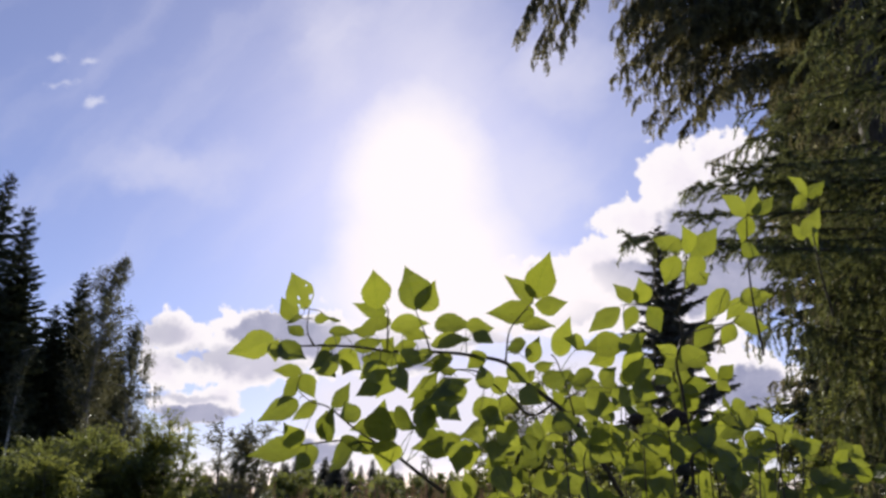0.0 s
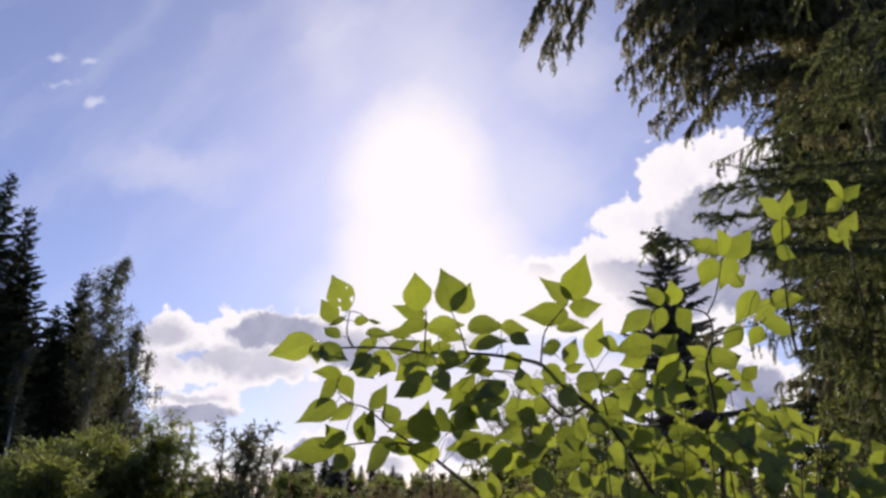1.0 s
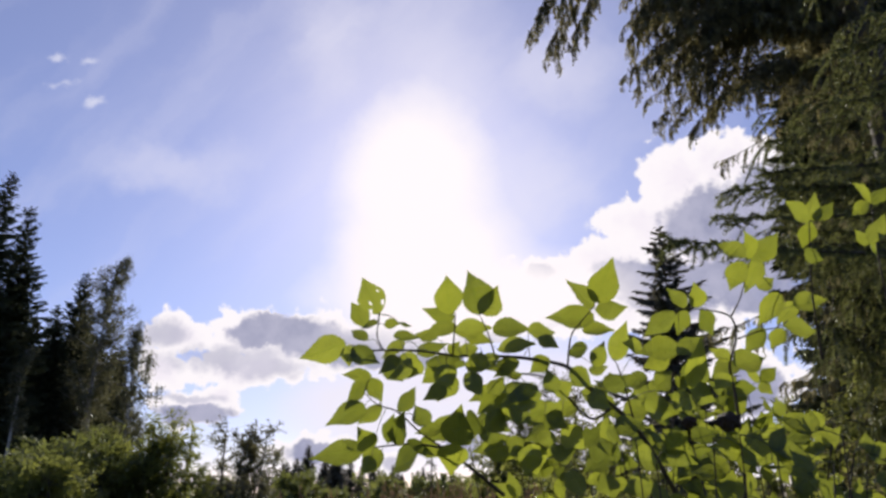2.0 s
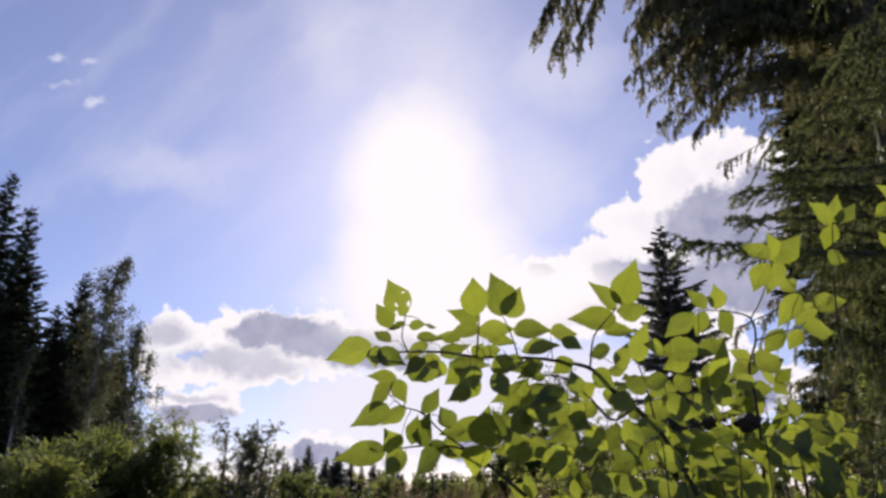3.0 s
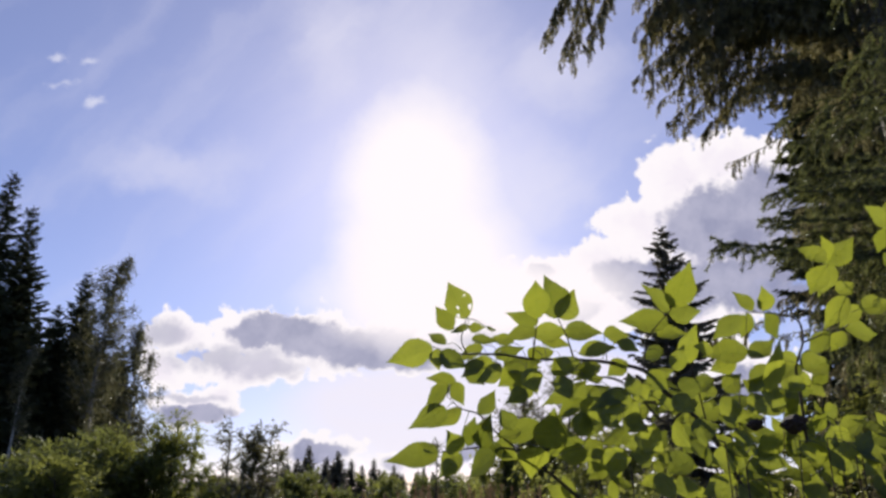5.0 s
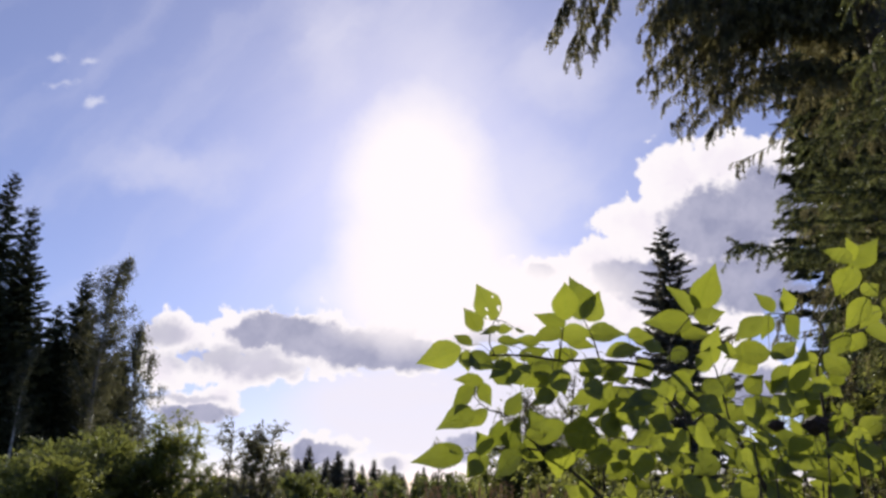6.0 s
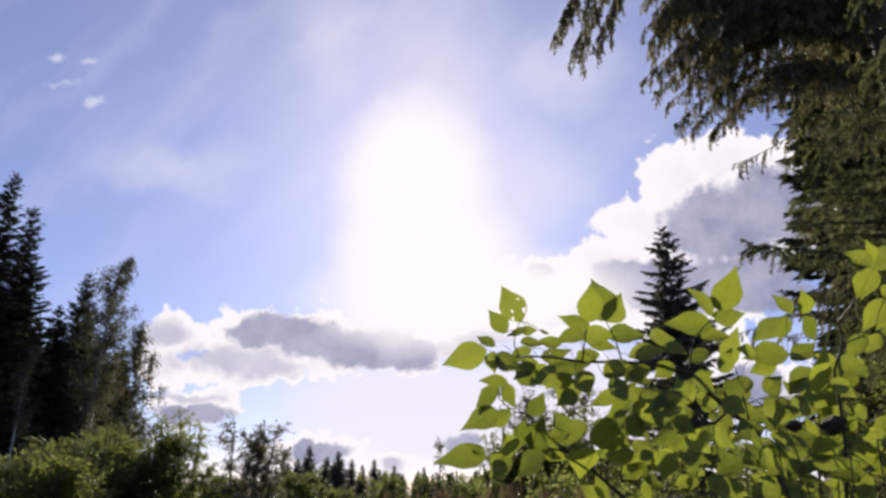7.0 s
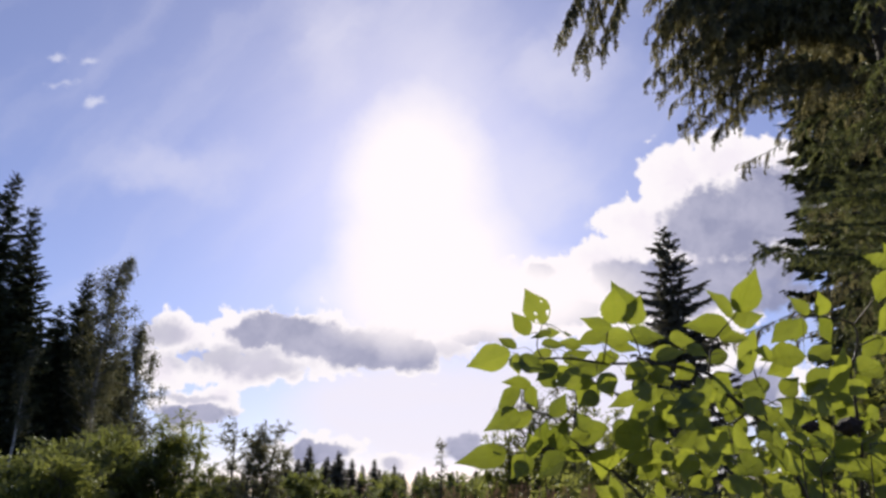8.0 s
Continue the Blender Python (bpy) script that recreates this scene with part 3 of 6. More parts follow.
# ---- far trees ----
conifer("spruce", (-33.12, 47.93, 0.0), 24.82, 4.4, "tall dark spruce at the edge of the wood", seed=31, group="spruces at the wood's edge", sprays=15000, size=0.74, bare=0.02, droop=0.55, fat=1.25)
conifer("spruce", (-32.49, 50.67, 0.0), 23.09, 4.3, "tall dark spruce at the edge of the wood", seed=32, group="spruces at the wood's edge", sprays=15000, size=0.74, bare=0.02, droop=0.55, fat=1.25)
conifer("spruce", (-37.72, 51.10, 0.0), 24.85, 4.4, "tall dark spruce at the edge of the wood", seed=33, group="spruces at the wood's edge", sprays=5040, size=0.99, bare=0.02, droop=0.55, fat=1.7)
conifer("spruce", (-42.13, 53.71, 0.0), 23.47, 4.2, "tall dark spruce at the edge of the wood", seed=34, group="spruces at the wood's edge", sprays=4200, size=0.99, bare=0.02, droop=0.55, fat=1.7)
conifer("spruce", (-32.87, 61.01, 0.0), 20.85, 4.0, "tall dark spruce at the edge of the wood", seed=35, group="spruces at the wood's edge", sprays=14000, size=0.74, bare=0.02, droop=0.55, fat=1.25)
conifer("spruce", (-33.10, 58.50, 0.0), 15.96, 3.2, "tall dark spruce at the edge of the wood", seed=36, group="spruces at the wood's edge", sprays=9000, size=0.80, bare=0.02, droop=0.55, fat=1.25)
conifer("spruce", (-32.99, 65.77, 0.0), 16.37, 3.0, "tall dark spruce at the edge of the wood", seed=37, group="spruces at the wood's edge", sprays=5880, size=0.99, bare=0.02, droop=0.55, fat=1.7)
conifer("spruce", (-38.71, 57.19, 0.0), 19.64, 3.6, "tall dark spruce at the edge of the wood", seed=38, group="spruces at the wood's edge", sprays=5040, size=0.99, bare=0.02, droop=0.55, fat=1.7)
conifer("spruce", (-34.12, 56.55, 0.0), 15.47, 3.4, "tall dark spruce at the edge of the wood", seed=39, group="spruces at the wood's edge", sprays=5880, size=0.99, bare=0.02, droop=0.55, fat=1.7)
conifer("spruce", (-37.20, 69.00, 0.0), 16.24, 3.2, "tall dark spruce at the edge of the wood", seed=40, group="spruces at the wood's edge", sprays=5040, size=0.99, bare=0.02, droop=0.55, fat=1.7)
conifer("spruce", (-37.49, 65.78, 0.0), 13.37, 3.2, "tall dark spruce at the edge of the wood", seed=41, group="spruces at the wood's edge", sprays=4200, size=1.10, bare=0.02, droop=0.55, fat=1.7)
conifer("spruce", (-39.47, 62.74, 0.0), 15.95, 3.4, "tall dark spruce at the edge of the wood", seed=42, group="spruces at the wood's edge", sprays=4200, size=1.10, bare=0.02, droop=0.55, fat=1.7)
conifer("spruce", (-34.46, 71.95, 0.0), 13.91, 3.2, "tall dark spruce at the edge of the wood", seed=43, group="spruces at the wood's edge", sprays=4200, size=1.10, bare=0.02, droop=0.55, fat=1.7)
conifer("spruce", (-31.94, 62.13, 0.0), 11.70, 2.8, "tall dark spruce at the edge of the wood", seed=44, group="spruces at the wood's edge", sprays=5040, size=0.99, bare=0.02, droop=0.55, fat=1.7)
conifer("spruce", (-47.16, 74.77, 0.0), 23.91, 4.6, "tall dark spruce at the edge of the wood", seed=45, group="spruces at the wood's edge", sprays=4200, size=1.32, bare=0.02, droop=0.55, fat=1.7)
conifer("spruce", (-44.46, 77.56, 0.0), 22.04, 4.6, "tall dark spruce at the edge of the wood", seed=46, group="spruces at the wood's edge", sprays=4200, size=1.32, bare=0.02, droop=0.55, fat=1.7)
conifer("spruce", (-41.58, 79.94, 0.0), 21.30, 4.6, "tall dark spruce at the edge of the wood", seed=47, group="spruces at the wood's edge", sprays=4200, size=1.32, bare=0.02, droop=0.55, fat=1.7)
conifer("spruce", (-37.31, 79.08, 0.0), 17.75, 4.2, "tall dark spruce at the edge of the wood", seed=48, group="spruces at the wood's edge", sprays=4200, size=1.32, bare=0.02, droop=0.55, fat=1.7)
conifer("spruce", (-51.59, 73.72, 0.0), 26.90, 4.6, "tall dark spruce at the edge of the wood", seed=49, group="spruces at the wood's edge", sprays=4200, size=1.32, bare=0.02, droop=0.55, fat=1.7)
conifer("spruce", (13.95, 41.89, 0.0), 18.1, 4.9, "lone dark spruce standing in the clearing", seed=61, sprays=15000, size=0.72, ragged=0.36, droop=0.18, hang=1.3, power=0.80, tier=1.45, upturn=0.25, fat=1.35, mat=HAZED_NEEDLES)
conifer("spruce", (21.41, 39.02, 0.0), 10.87, 2.4, "small dark spruce half hidden by the shrub", seed=62, sprays=2500, size=0.36)
broadleaf("birch_tree", (-28.92, 58.68, 0.0), 22.1, 4.8, "slender grey-green birch beside the dark spruces", "birch", seed=5, leaves=26000, size=0.2, mat=BIRCH_LEAVES, wood=BIRCH_BARK, low=0.12, taper=0.66, clump=0.20, boughs=80, hang=0.45, tumble=0.9)
broadleaf("birch_tree", (-26.28, 58.50, 0.0), 15.96, 3.4, "slender grey-green birch beside the dark spruces", "birch", seed=6, leaves=13000, size=0.2, mat=BIRCH_LEAVES, wood=BIRCH_BARK, low=0.1, taper=0.6, clump=0.22, boughs=50, hang=0.4, tumble=0.9)
# ---- bushes at the meadow's edge ----
broadleaf("bush", (-11.85, 23.53, 0.0), 3.50, 2.3, "dense green bush at the edge of the meadow", "bush", seed=71, leaves=12400, size=0.165, mat=PALE_LEAVES, stems=8, low=0.15, clump=0.30, taper=0.3, aspect=0.42, group="bushes by the wood")
broadleaf("bush", (-13.12, 22.69, 0.0), 2.80, 2.2, "dense green bush at the edge of the meadow", "bush", seed=72, leaves=11160, size=0.165, mat=PALE_LEAVES, stems=8, low=0.15, clump=0.30, taper=0.3, aspect=0.42, group="bushes by the wood")
broadleaf("bush", (-10.90, 24.67, 0.0), 3.62, 2.0, "dense green bush at the edge of the meadow", "bush", seed=73, leaves=9300, size=0.165, mat=BUSH_LEAVES, stems=8, low=0.15, clump=0.30, taper=0.3, aspect=0.42, group="bushes by the wood")
broadleaf("bush", (-9.73, 24.50, 0.0), 4.10, 1.6, "dense green bush at the edge of the meadow", "bush", seed=74, leaves=9300, size=0.165, mat=BUSH_LEAVES, stems=8, low=0.15, clump=0.30, taper=0.3, aspect=0.42, group="bushes by the wood")
broadleaf("bush", (-7.85, 22.95, 0.0), 2.49, 0.8, "dense green bush at the edge of the meadow", "bush", seed=75, leaves=3100, size=0.165, mat=PALE_LEAVES, stems=8, low=0.15, clump=0.30, taper=0.3, aspect=0.42, group="bushes by the wood")
broadleaf("bush", (-14.82, 22.79, 0.0), 2.25, 2.2, "dense green bush at the edge of the meadow", "bush", seed=76, leaves=6200, size=0.165, mat=BUSH_LEAVES, stems=8, low=0.15, clump=0.30, taper=0.3, aspect=0.42, group="bushes by the wood")
broadleaf("bush", (-11.12, 20.75, 0.0), 2.45, 1.8, "dense green bush at the edge of the meadow", "bush", seed=77, leaves=7440, size=0.165, mat=BUSH_LEAVES, stems=8, low=0.15, clump=0.30, taper=0.3, aspect=0.42, group="bushes by the wood")
broadleaf("bush", (-6.98, 22.02, 0.0), 2.12, 0.7, "dense green bush at the edge of the meadow", "bush", seed=78, leaves=2170, size=0.165, mat=PALE_LEAVES, stems=8, low=0.15, clump=0.30, taper=0.3, aspect=0.42, group="bushes by the wood")
broadleaf("sapling", (-6.50, 22.01, 0.0), 3.75, 1.5, "airy young tree with small leaves in the meadow", "sapling", seed=81, leaves=9000, size=0.10, mat=SAPLING_LEAVES, low=0.1, stems=5, clump=0.30, taper=0.5, group="young trees")
broadleaf("sapling", (-6.15, 23.76, 0.0), 3.19, 1.0, "airy young tree with small leaves in the meadow", "sapling", seed=84, leaves=3600, size=0.10, mat=SAPLING_LEAVES, low=0.1, stems=3, clump=0.34, taper=0.5, group="young trees")
broadleaf("sapling", (1.90, 17.94, 0.0), 4.60, 1.8, "airy young tree with small leaves in the meadow", "sapling", seed=82, leaves=8000, size=0.085, mat=SAPLING_LEAVES, low=0.1, stems=4, clump=0.36, taper=0.5, group="young trees")
broadleaf("bush", (1.09, 17.52, 0.0), 2.80, 1.3, "dull green bush in the meadow", "bush", seed=120, leaves=7000, size=0.11, mat=BUSH_LEAVES, stems=6, low=0.1, clump=0.26, taper=0.35, group="bushes behind the shrub")
broadleaf("bush", (2.06, 17.38, 0.0), 3.19, 1.4, "dull green bush in the meadow", "bush", seed=121, leaves=8000, size=0.11, mat=BUSH_LEAVES, stems=6, low=0.1, clump=0.26, taper=0.35, group="bushes behind the shrub")
broadleaf("bush", (3.25, 19.22, 0.0), 3.98, 1.6, "dull green bush in the meadow", "bush", seed=122, leaves=8000, size=0.11, mat=BUSH_LEAVES, stems=6, low=0.1, clump=0.26, taper=0.35, group="bushes behind the shrub")
broadleaf("bush", (4.09, 18.30, 0.0), 3.57, 1.5, "dull green bush in the meadow", "bush", seed=123, leaves=7000, size=0.11, mat=BUSH_LEAVES, stems=6, low=0.1, clump=0.26, taper=0.35, group="bushes behind the shrub")
broadleaf("sapling", (-0.43, 20.57, 0.0), 3.08, 0.6, "thin young tree in the meadow", "sapling", seed=83, leaves=1300, size=0.07, mat=SAPLING_LEAVES, low=0.05, clump=0.4, taper=0.85, boughs=22)
broadleaf("bush", (4.76, 9.56, 0.0), 2.86, 0.8, "loose green bush below the spruces", "bush", seed=91, leaves=5000, size=0.07, mat=BUSH_LEAVES, stems=4, low=0.1, clump=0.28, group="bushes below the spruces")
broadleaf("bush", (4.87, 9.15, 0.0), 2.52, 0.8, "loose green bush below the spruces", "bush", seed=92, leaves=5000, size=0.07, mat=BUSH_LEAVES, stems=4, low=0.1, clump=0.28, group="bushes below the spruces")
broadleaf("bush", (3.42, 7.26, 0.0), 1.87, 0.6, "loose green bush below the spruces", "bush", seed=93, leaves=4000, size=0.07, mat=BUSH_LEAVES, stems=4, low=0.1, clump=0.28, group="bushes below the spruces")
broadleaf("bush", (5.24, 9.09, 0.0), 2.69, 0.8, "loose green bush below the spruces", "bush", seed=94, leaves=4000, size=0.07, mat=BUSH_LEAVES, stems=4, low=0.1, clump=0.28, group="bushes below the spruces")
broadleaf("bush", (5.32, 12.42, 0.0), 2.29, 0.9, "loose green bush below the spruces", "bush", seed=95, leaves=4000, size=0.07, mat=BUSH_LEAVES, stems=4, low=0.1, clump=0.28, group="bushes below the spruces")
broadleaf("bush", (3.41, 9.34, 0.0), 2.00, 0.9, "loose green bush below the spruces", "bush", seed=96, leaves=4000, size=0.07, mat=BUSH_LEAVES, stems=4, low=0.1, clump=0.28, group="bushes below the spruces")
broadleaf("bush", (2.44, 8.28, 0.0), 1.99, 0.9, "loose green bush below the spruces", "bush", seed=97, leaves=4000, size=0.07, mat=BUSH_LEAVES, stems=4, low=0.1, clump=0.28, group="bushes below the spruces")
broadleaf("bush", (2.02, 9.30, 0.0), 2.10, 0.9, "loose green bush below the spruces", "bush", seed=98, leaves=4000, size=0.07, mat=BUSH_LEAVES, stems=4, low=0.1, clump=0.28, group="bushes below the spruces")
broadleaf("bush", (1.22, 8.82, 0.0), 1.97, 0.9, "loose green bush below the spruces", "bush", seed=99, leaves=4000, size=0.07, mat=BUSH_LEAVES, stems=4, low=0.1, clump=0.28, group="bushes below the spruces")
broadleaf("bush", (2.11, 12.35, 0.0), 2.47, 1.0, "loose green bush below the spruces", "bush", seed=100, leaves=4000, size=0.07, mat=BUSH_LEAVES, stems=4, low=0.1, clump=0.28, group="bushes below the spruces")
broadleaf("bush", (4.98, 7.97, 0.0), 2.85, 1.0, "loose green bush below the spruces", "bush", seed=101, leaves=5000, size=0.07, mat=BUSH_LEAVES, stems=4, low=0.1, clump=0.28, group="bushes below the spruces")
broadleaf("bush", (5.66, 9.86, 0.0), 3.52, 1.0, "loose green bush below the spruces", "bush", seed=102, leaves=5000, size=0.07, mat=BUSH_LEAVES, stems=4, low=0.1, clump=0.28, group="bushes below the spruces")
broadleaf("bush", (5.3, 8.2, 0.0), 3.6, 1.1, "dense shaded bush below the spruces", "bush", seed=170, leaves=11000, size=0.09, mat=BUSH_LEAVES, stems=6, low=0.1, clump=0.3, taper=0.3, group="bushes below the spruces")
broadleaf("bush", (4.5, 6.3, 0.0), 2.7, 0.8, "dense shaded bush below the spruces", "bush", seed=171, leaves=8000, size=0.09, mat=BUSH_LEAVES, stems=6, low=0.1, clump=0.3, taper=0.3, group="bushes below the spruces")
broadleaf("bush", (3.4, 4.6, 0.0), 2.2, 0.6, "dense shaded bush below the spruces", "bush", seed=172, leaves=6000, size=0.09, mat=BUSH_LEAVES, stems=6, low=0.1, clump=0.3, taper=0.3, group="bushes below the spruces")
low = broadleaf("bush", (-6.0, 30.0, 0.0), 2.3, 1.7, "low pale green bush in the meadow", "bush", seed=101, leaves=4200, size=0.17, mat=PALE_LEAVES, stems=6, low=0.1, clump=0.30, taper=0.3, group="low bushes in the meadow")
low_b = broadleaf("bush", (-3.0, 33.0, 0.0), 2.3, 1.3, "low dull green bush in the meadow", "bush", seed=102, leaves=3200, size=0.17, mat=BUSH_LEAVES, stems=5, low=0.1, clump=0.28, taper=0.4, group="low bushes in the meadow")
low_c = broadleaf("bush", (0.0, 31.0, 0.0), 2.3, 0.9, "slim pale green bush in the meadow", "bush", seed=103, leaves=1500, size=0.16, mat=PALE_LEAVES, stems=3, low=0.1, clump=0.30, taper=0.6, group="low bushes in the meadow")
copy_thing(low, pose(-5.15, 64.74, 0, 0, 0, 156) @ Matrix.Scale(1.25, 4))
copy_thing(low_b, pose(20.56, 60.37, 0, 0, 0, 7) @ Matrix.Scale(1.12, 4))
copy_thing(low, pose(0.81, 41.68, 0, 0, 0, 244) @ Matrix.Scale(0.75, 4))
copy_thing(low_c, pose(2.05, 36.59, 0, 0, 0, 260) @ Matrix.Scale(0.83, 4))
copy_thing(low_b, pose(-7.37, 34.74, 0, 0, 0, 336) @ Matrix.Scale(0.88, 4))
copy_thing(low_c, pose(0.19, 37.28, 0, 0, 0, 267) @ Matrix.Scale(0.68, 4))
copy_thing(low_b, pose(8.94, 51.97, 0, 0, 0, 153) @ Matrix.Scale(0.97, 4))
copy_thing(low_c, pose(-10.05, 41.57, 0, 0, 0, 279) @ Matrix.Scale(0.82, 4))
copy_thing(low_b, pose(-12.51, 34.31, 0, 0, 0, 273) @ Matrix.Scale(0.83, 4))
copy_thing(low_c, pose(-1.02, 51.05, 0, 0, 0, 23) @ Matrix.Scale(0.69, 4))
copy_thing(low, pose(6.20, 35.84, 0, 0, 0, 9) @ Matrix.Scale(0.90, 4))
copy_thing(low_c, pose(-2.52, 31.19, 0, 0, 0, 69) @ Matrix.Scale(0.66, 4))
copy_thing(low_b, pose(2.25, 54.44, 0, 0, 0, 341) @ Matrix.Scale(1.32, 4))
copy_thing(low, pose(-21.00, 63.64, 0, 0, 0, 137) @ Matrix.Scale(1.14, 4))
copy_thing(low, pose(16.56, 31.89, 0, 0, 0, 294) @ Matrix.Scale(0.86, 4))
copy_thing(low, pose(4.43, 55.95, 0, 0, 0, 131) @ Matrix.Scale(0.79, 4))
copy_thing(low, pose(1.13, 37.82, 0, 0, 0, 233) @ Matrix.Scale(0.96, 4))
copy_thing(low_b, pose(4.20, 48.76, 0, 0, 0, 134) @ Matrix.Scale(1.07, 4))
copy_thing(low_b, pose(-8.10, 51.46, 0, 0, 0, 295) @ Matrix.Scale(0.82, 4))
copy_thing(low_b, pose(7.95, 44.79, 0, 0, 0, 185) @ Matrix.Scale(0.98, 4))
copy_thing(low, pose(-4.41, 29.97, 0, 0, 0, 340) @ Matrix.Scale(0.70, 4))
copy_thing(low, pose(-0.50, 45.97, 0, 0, 0, 292) @ Matrix.Scale(0.93, 4))
copy_thing(low, pose(10.74, 39.54, 0, 0, 0, 352) @ Matrix.Scale(0.85, 4))
copy_thing(low_b, pose(21.74, 50.13, 0, 0, 0, 119) @ Matrix.Scale(1.08, 4))
copy_thing(low_b, pose(3.69, 35.62, 0, 0, 0, 99) @ Matrix.Scale(0.85, 4))
copy_thing(low_c, pose(-8.53, 40.42, 0, 0, 0, 232) @ Matrix.Scale(0.79, 4))
copy_thing(low_b, pose(3.71, 64.55, 0, 0, 0, 253) @ Matrix.Scale(0.56, 4))
copy_thing(low_c, pose(-3.76, 39.03, 0, 0, 0, 153) @ Matrix.Scale(0.90, 4))
copy_thing(low_b, pose(25.80, 50.71, 0, 0, 0, 54) @ Matrix.Scale(1.00, 4))
copy_thing(low_b, pose(0.95, 33.38, 0, 0, 0, 89) @ Matrix.Scale(0.86, 4))
copy_thing(low_b, pose(15.09, 35.03, 0, 0, 0, 359) @ Matrix.Scale(0.94, 4))
copy_thing(low, pose(12.57, 63.38, 0, 0, 0, 110) @ Matrix.Scale(1.10, 4))
copy_thing(low, pose(1.32, 52.18, 0, 0, 0, 119) @ Matrix.Scale(1.01, 4))
copy_thing(low_b, pose(-16.93, 58.85, 0, 0, 0, 185) @ Matrix.Scale(1.22, 4))
copy_thing(low_c, pose(15.99, 34.52, 0, 0, 0, 41) @ Matrix.Scale(0.87, 4))
copy_thing(low_b, pose(4.95, 54.79, 0, 0, 0, 54) @ Matrix.Scale(0.62, 4))
copy_thing(low_c, pose(6.16, 30.81, 0, 0, 0, 285) @ Matrix.Scale(0.93, 4))
copy_thing(low, pose(-0.99, 34.34, 0, 0, 0, 177) @ Matrix.Scale(0.95, 4))
copy_thing(low, pose(15.83, 57.96, 0, 0, 0, 78) @ Matrix.Scale(1.20, 4))
copy_thing(low_c, pose(13.74, 53.43, 0, 0, 0, 326) @ Matrix.Scale(1.04, 4))
copy_thing(low, pose(8.00, 60.34, 0, 0, 0, 96) @ Matrix.Scale(1.27, 4))
copy_thing(low, pose(-6.49, 28.33, 0, 0, 0, 246) @ Matrix.Scale(0.70, 4))
broadleaf("birch_tree", (-29.90, 49.29, 0.0), 12.00, 1.6, "thin pale-trunked birch before the dark spruces", "birch", seed=7, leaves=2500, size=0.2, mat=BIRCH_LEAVES, wood=BIRCH_BARK, low=0.5, taper=0.6, clump=0.25, boughs=25, hang=0.3, tumble=0.9)
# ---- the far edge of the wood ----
far = conifer("far_spruce", (-30.0, 160.0, 0.0), 12.0, 3.6, "distant dark spruce on the skyline", seed=111, sprays=1800, size=1.05, tier=1.4, power=0.85, droop=0.35, ragged=0.15, fat=2.2, mat=HAZED_SKYLINE_NEEDLES, group="distant spruces")
far_b = conifer("far_spruce", (-24.0, 165.0, 0.0), 11.0, 3.9, "distant dark spruce on the skyline", seed=112, sprays=1800, size=1.1, tier=1.4, power=0.8, droop=0.35, ragged=0.2, fat=2.2, mat=HAZED_SKYLINE_NEEDLES, group="distant spruces")
copy_thing(far, pose(-40.9, 178.2, 0, 0, 0, 291) @ Matrix.Scale(0.63, 4))
copy_thing(far_b, pose(-37.2, 172.4, 0, 0, 0, 266) @ Matrix.Scale(0.80, 4))
copy_thing(far_b, pose(-35.6, 177.3, 0, 0, 0, 95) @ Matrix.Scale(0.90, 4))
copy_thing(far_b, pose(-35.2, 188.3, 0, 0, 0, 161) @ Matrix.Scale(0.81, 4))
copy_thing(far_b, pose(-28.8, 177.1, 0, 0, 0, 201) @ Matrix.Scale(0.94, 4))
copy_thing(far_b, pose(-26.0, 172.4, 0, 0, 0, 38) @ Matrix.Scale(0.80, 4))
copy_thing(far, pose(-23.3, 182.5, 0, 0, 0, 356) @ Matrix.Scale(0.84, 4))
copy_thing(far, pose(-20.1, 177.8, 0, 0, 0, 5) @ Matrix.Scale(0.71, 4))
copy_thing(far, pose(-16.7, 172.1, 0, 0, 0, 15) @ Matrix.Scale(0.80, 4))
copy_thing(far_b, pose(-15.4, 188.7, 0, 0, 0, 22) @ Matrix.Scale(0.69, 4))
copy_thing(far, pose(-12.3, 177.8, 0, 0, 0, 40) @ Matrix.Scale(0.71, 4))
copy_thing(far_b, pose(-9.9, 173.3, 0, 0, 0, 200) @ Matrix.Scale(0.57, 4))
copy_thing(far_b, pose(-7.6, 194.5, 0, 0, 0, 15) @ Matrix.Scale(0.58, 4))
copy_thing(far, pose(-5.2, 188.4, 0, 0, 0, 196) @ Matrix.Scale(0.70, 4))
copy_thing(far, pose(-2.9, 183.8, 0, 0, 0, 278) @ Matrix.Scale(0.55, 4))
copy_thing(far_b, pose(2.2, 199.4, 0, 0, 0, 111) @ Matrix.Scale(0.68, 4))
copy_thing(far_b, pose(8.0, 188.7, 0, 0, 0, 247) @ Matrix.Scale(0.69, 4))
copy_thing(far, pose(13.4, 183.3, 0, 0, 0, 64) @ Matrix.Scale(0.66, 4))
copy_thing(far_b, pose(20.8, 199.1, 0, 0, 0, 99) @ Matrix.Scale(0.75, 4))
copy_thing(far_b, pose(24.1, 178.4, 0, 0, 0, 233) @ Matrix.Scale(0.62, 4))
copy_thing(far, pose(32.8, 188.4, 0, 0, 0, 55) @ Matrix.Scale(0.70, 4))
copy_thing(far_b, pose(37.9, 178.3, 0, 0, 0, 71) @ Matrix.Scale(0.66, 4))
copy_thing(far, pose(48.8, 193.8, 0, 0, 0, 172) @ Matrix.Scale(0.69, 4))
copy_thing(far_b, pose(53.2, 183.6, 0, 0, 0, 282) @ Matrix.Scale(0.64, 4))
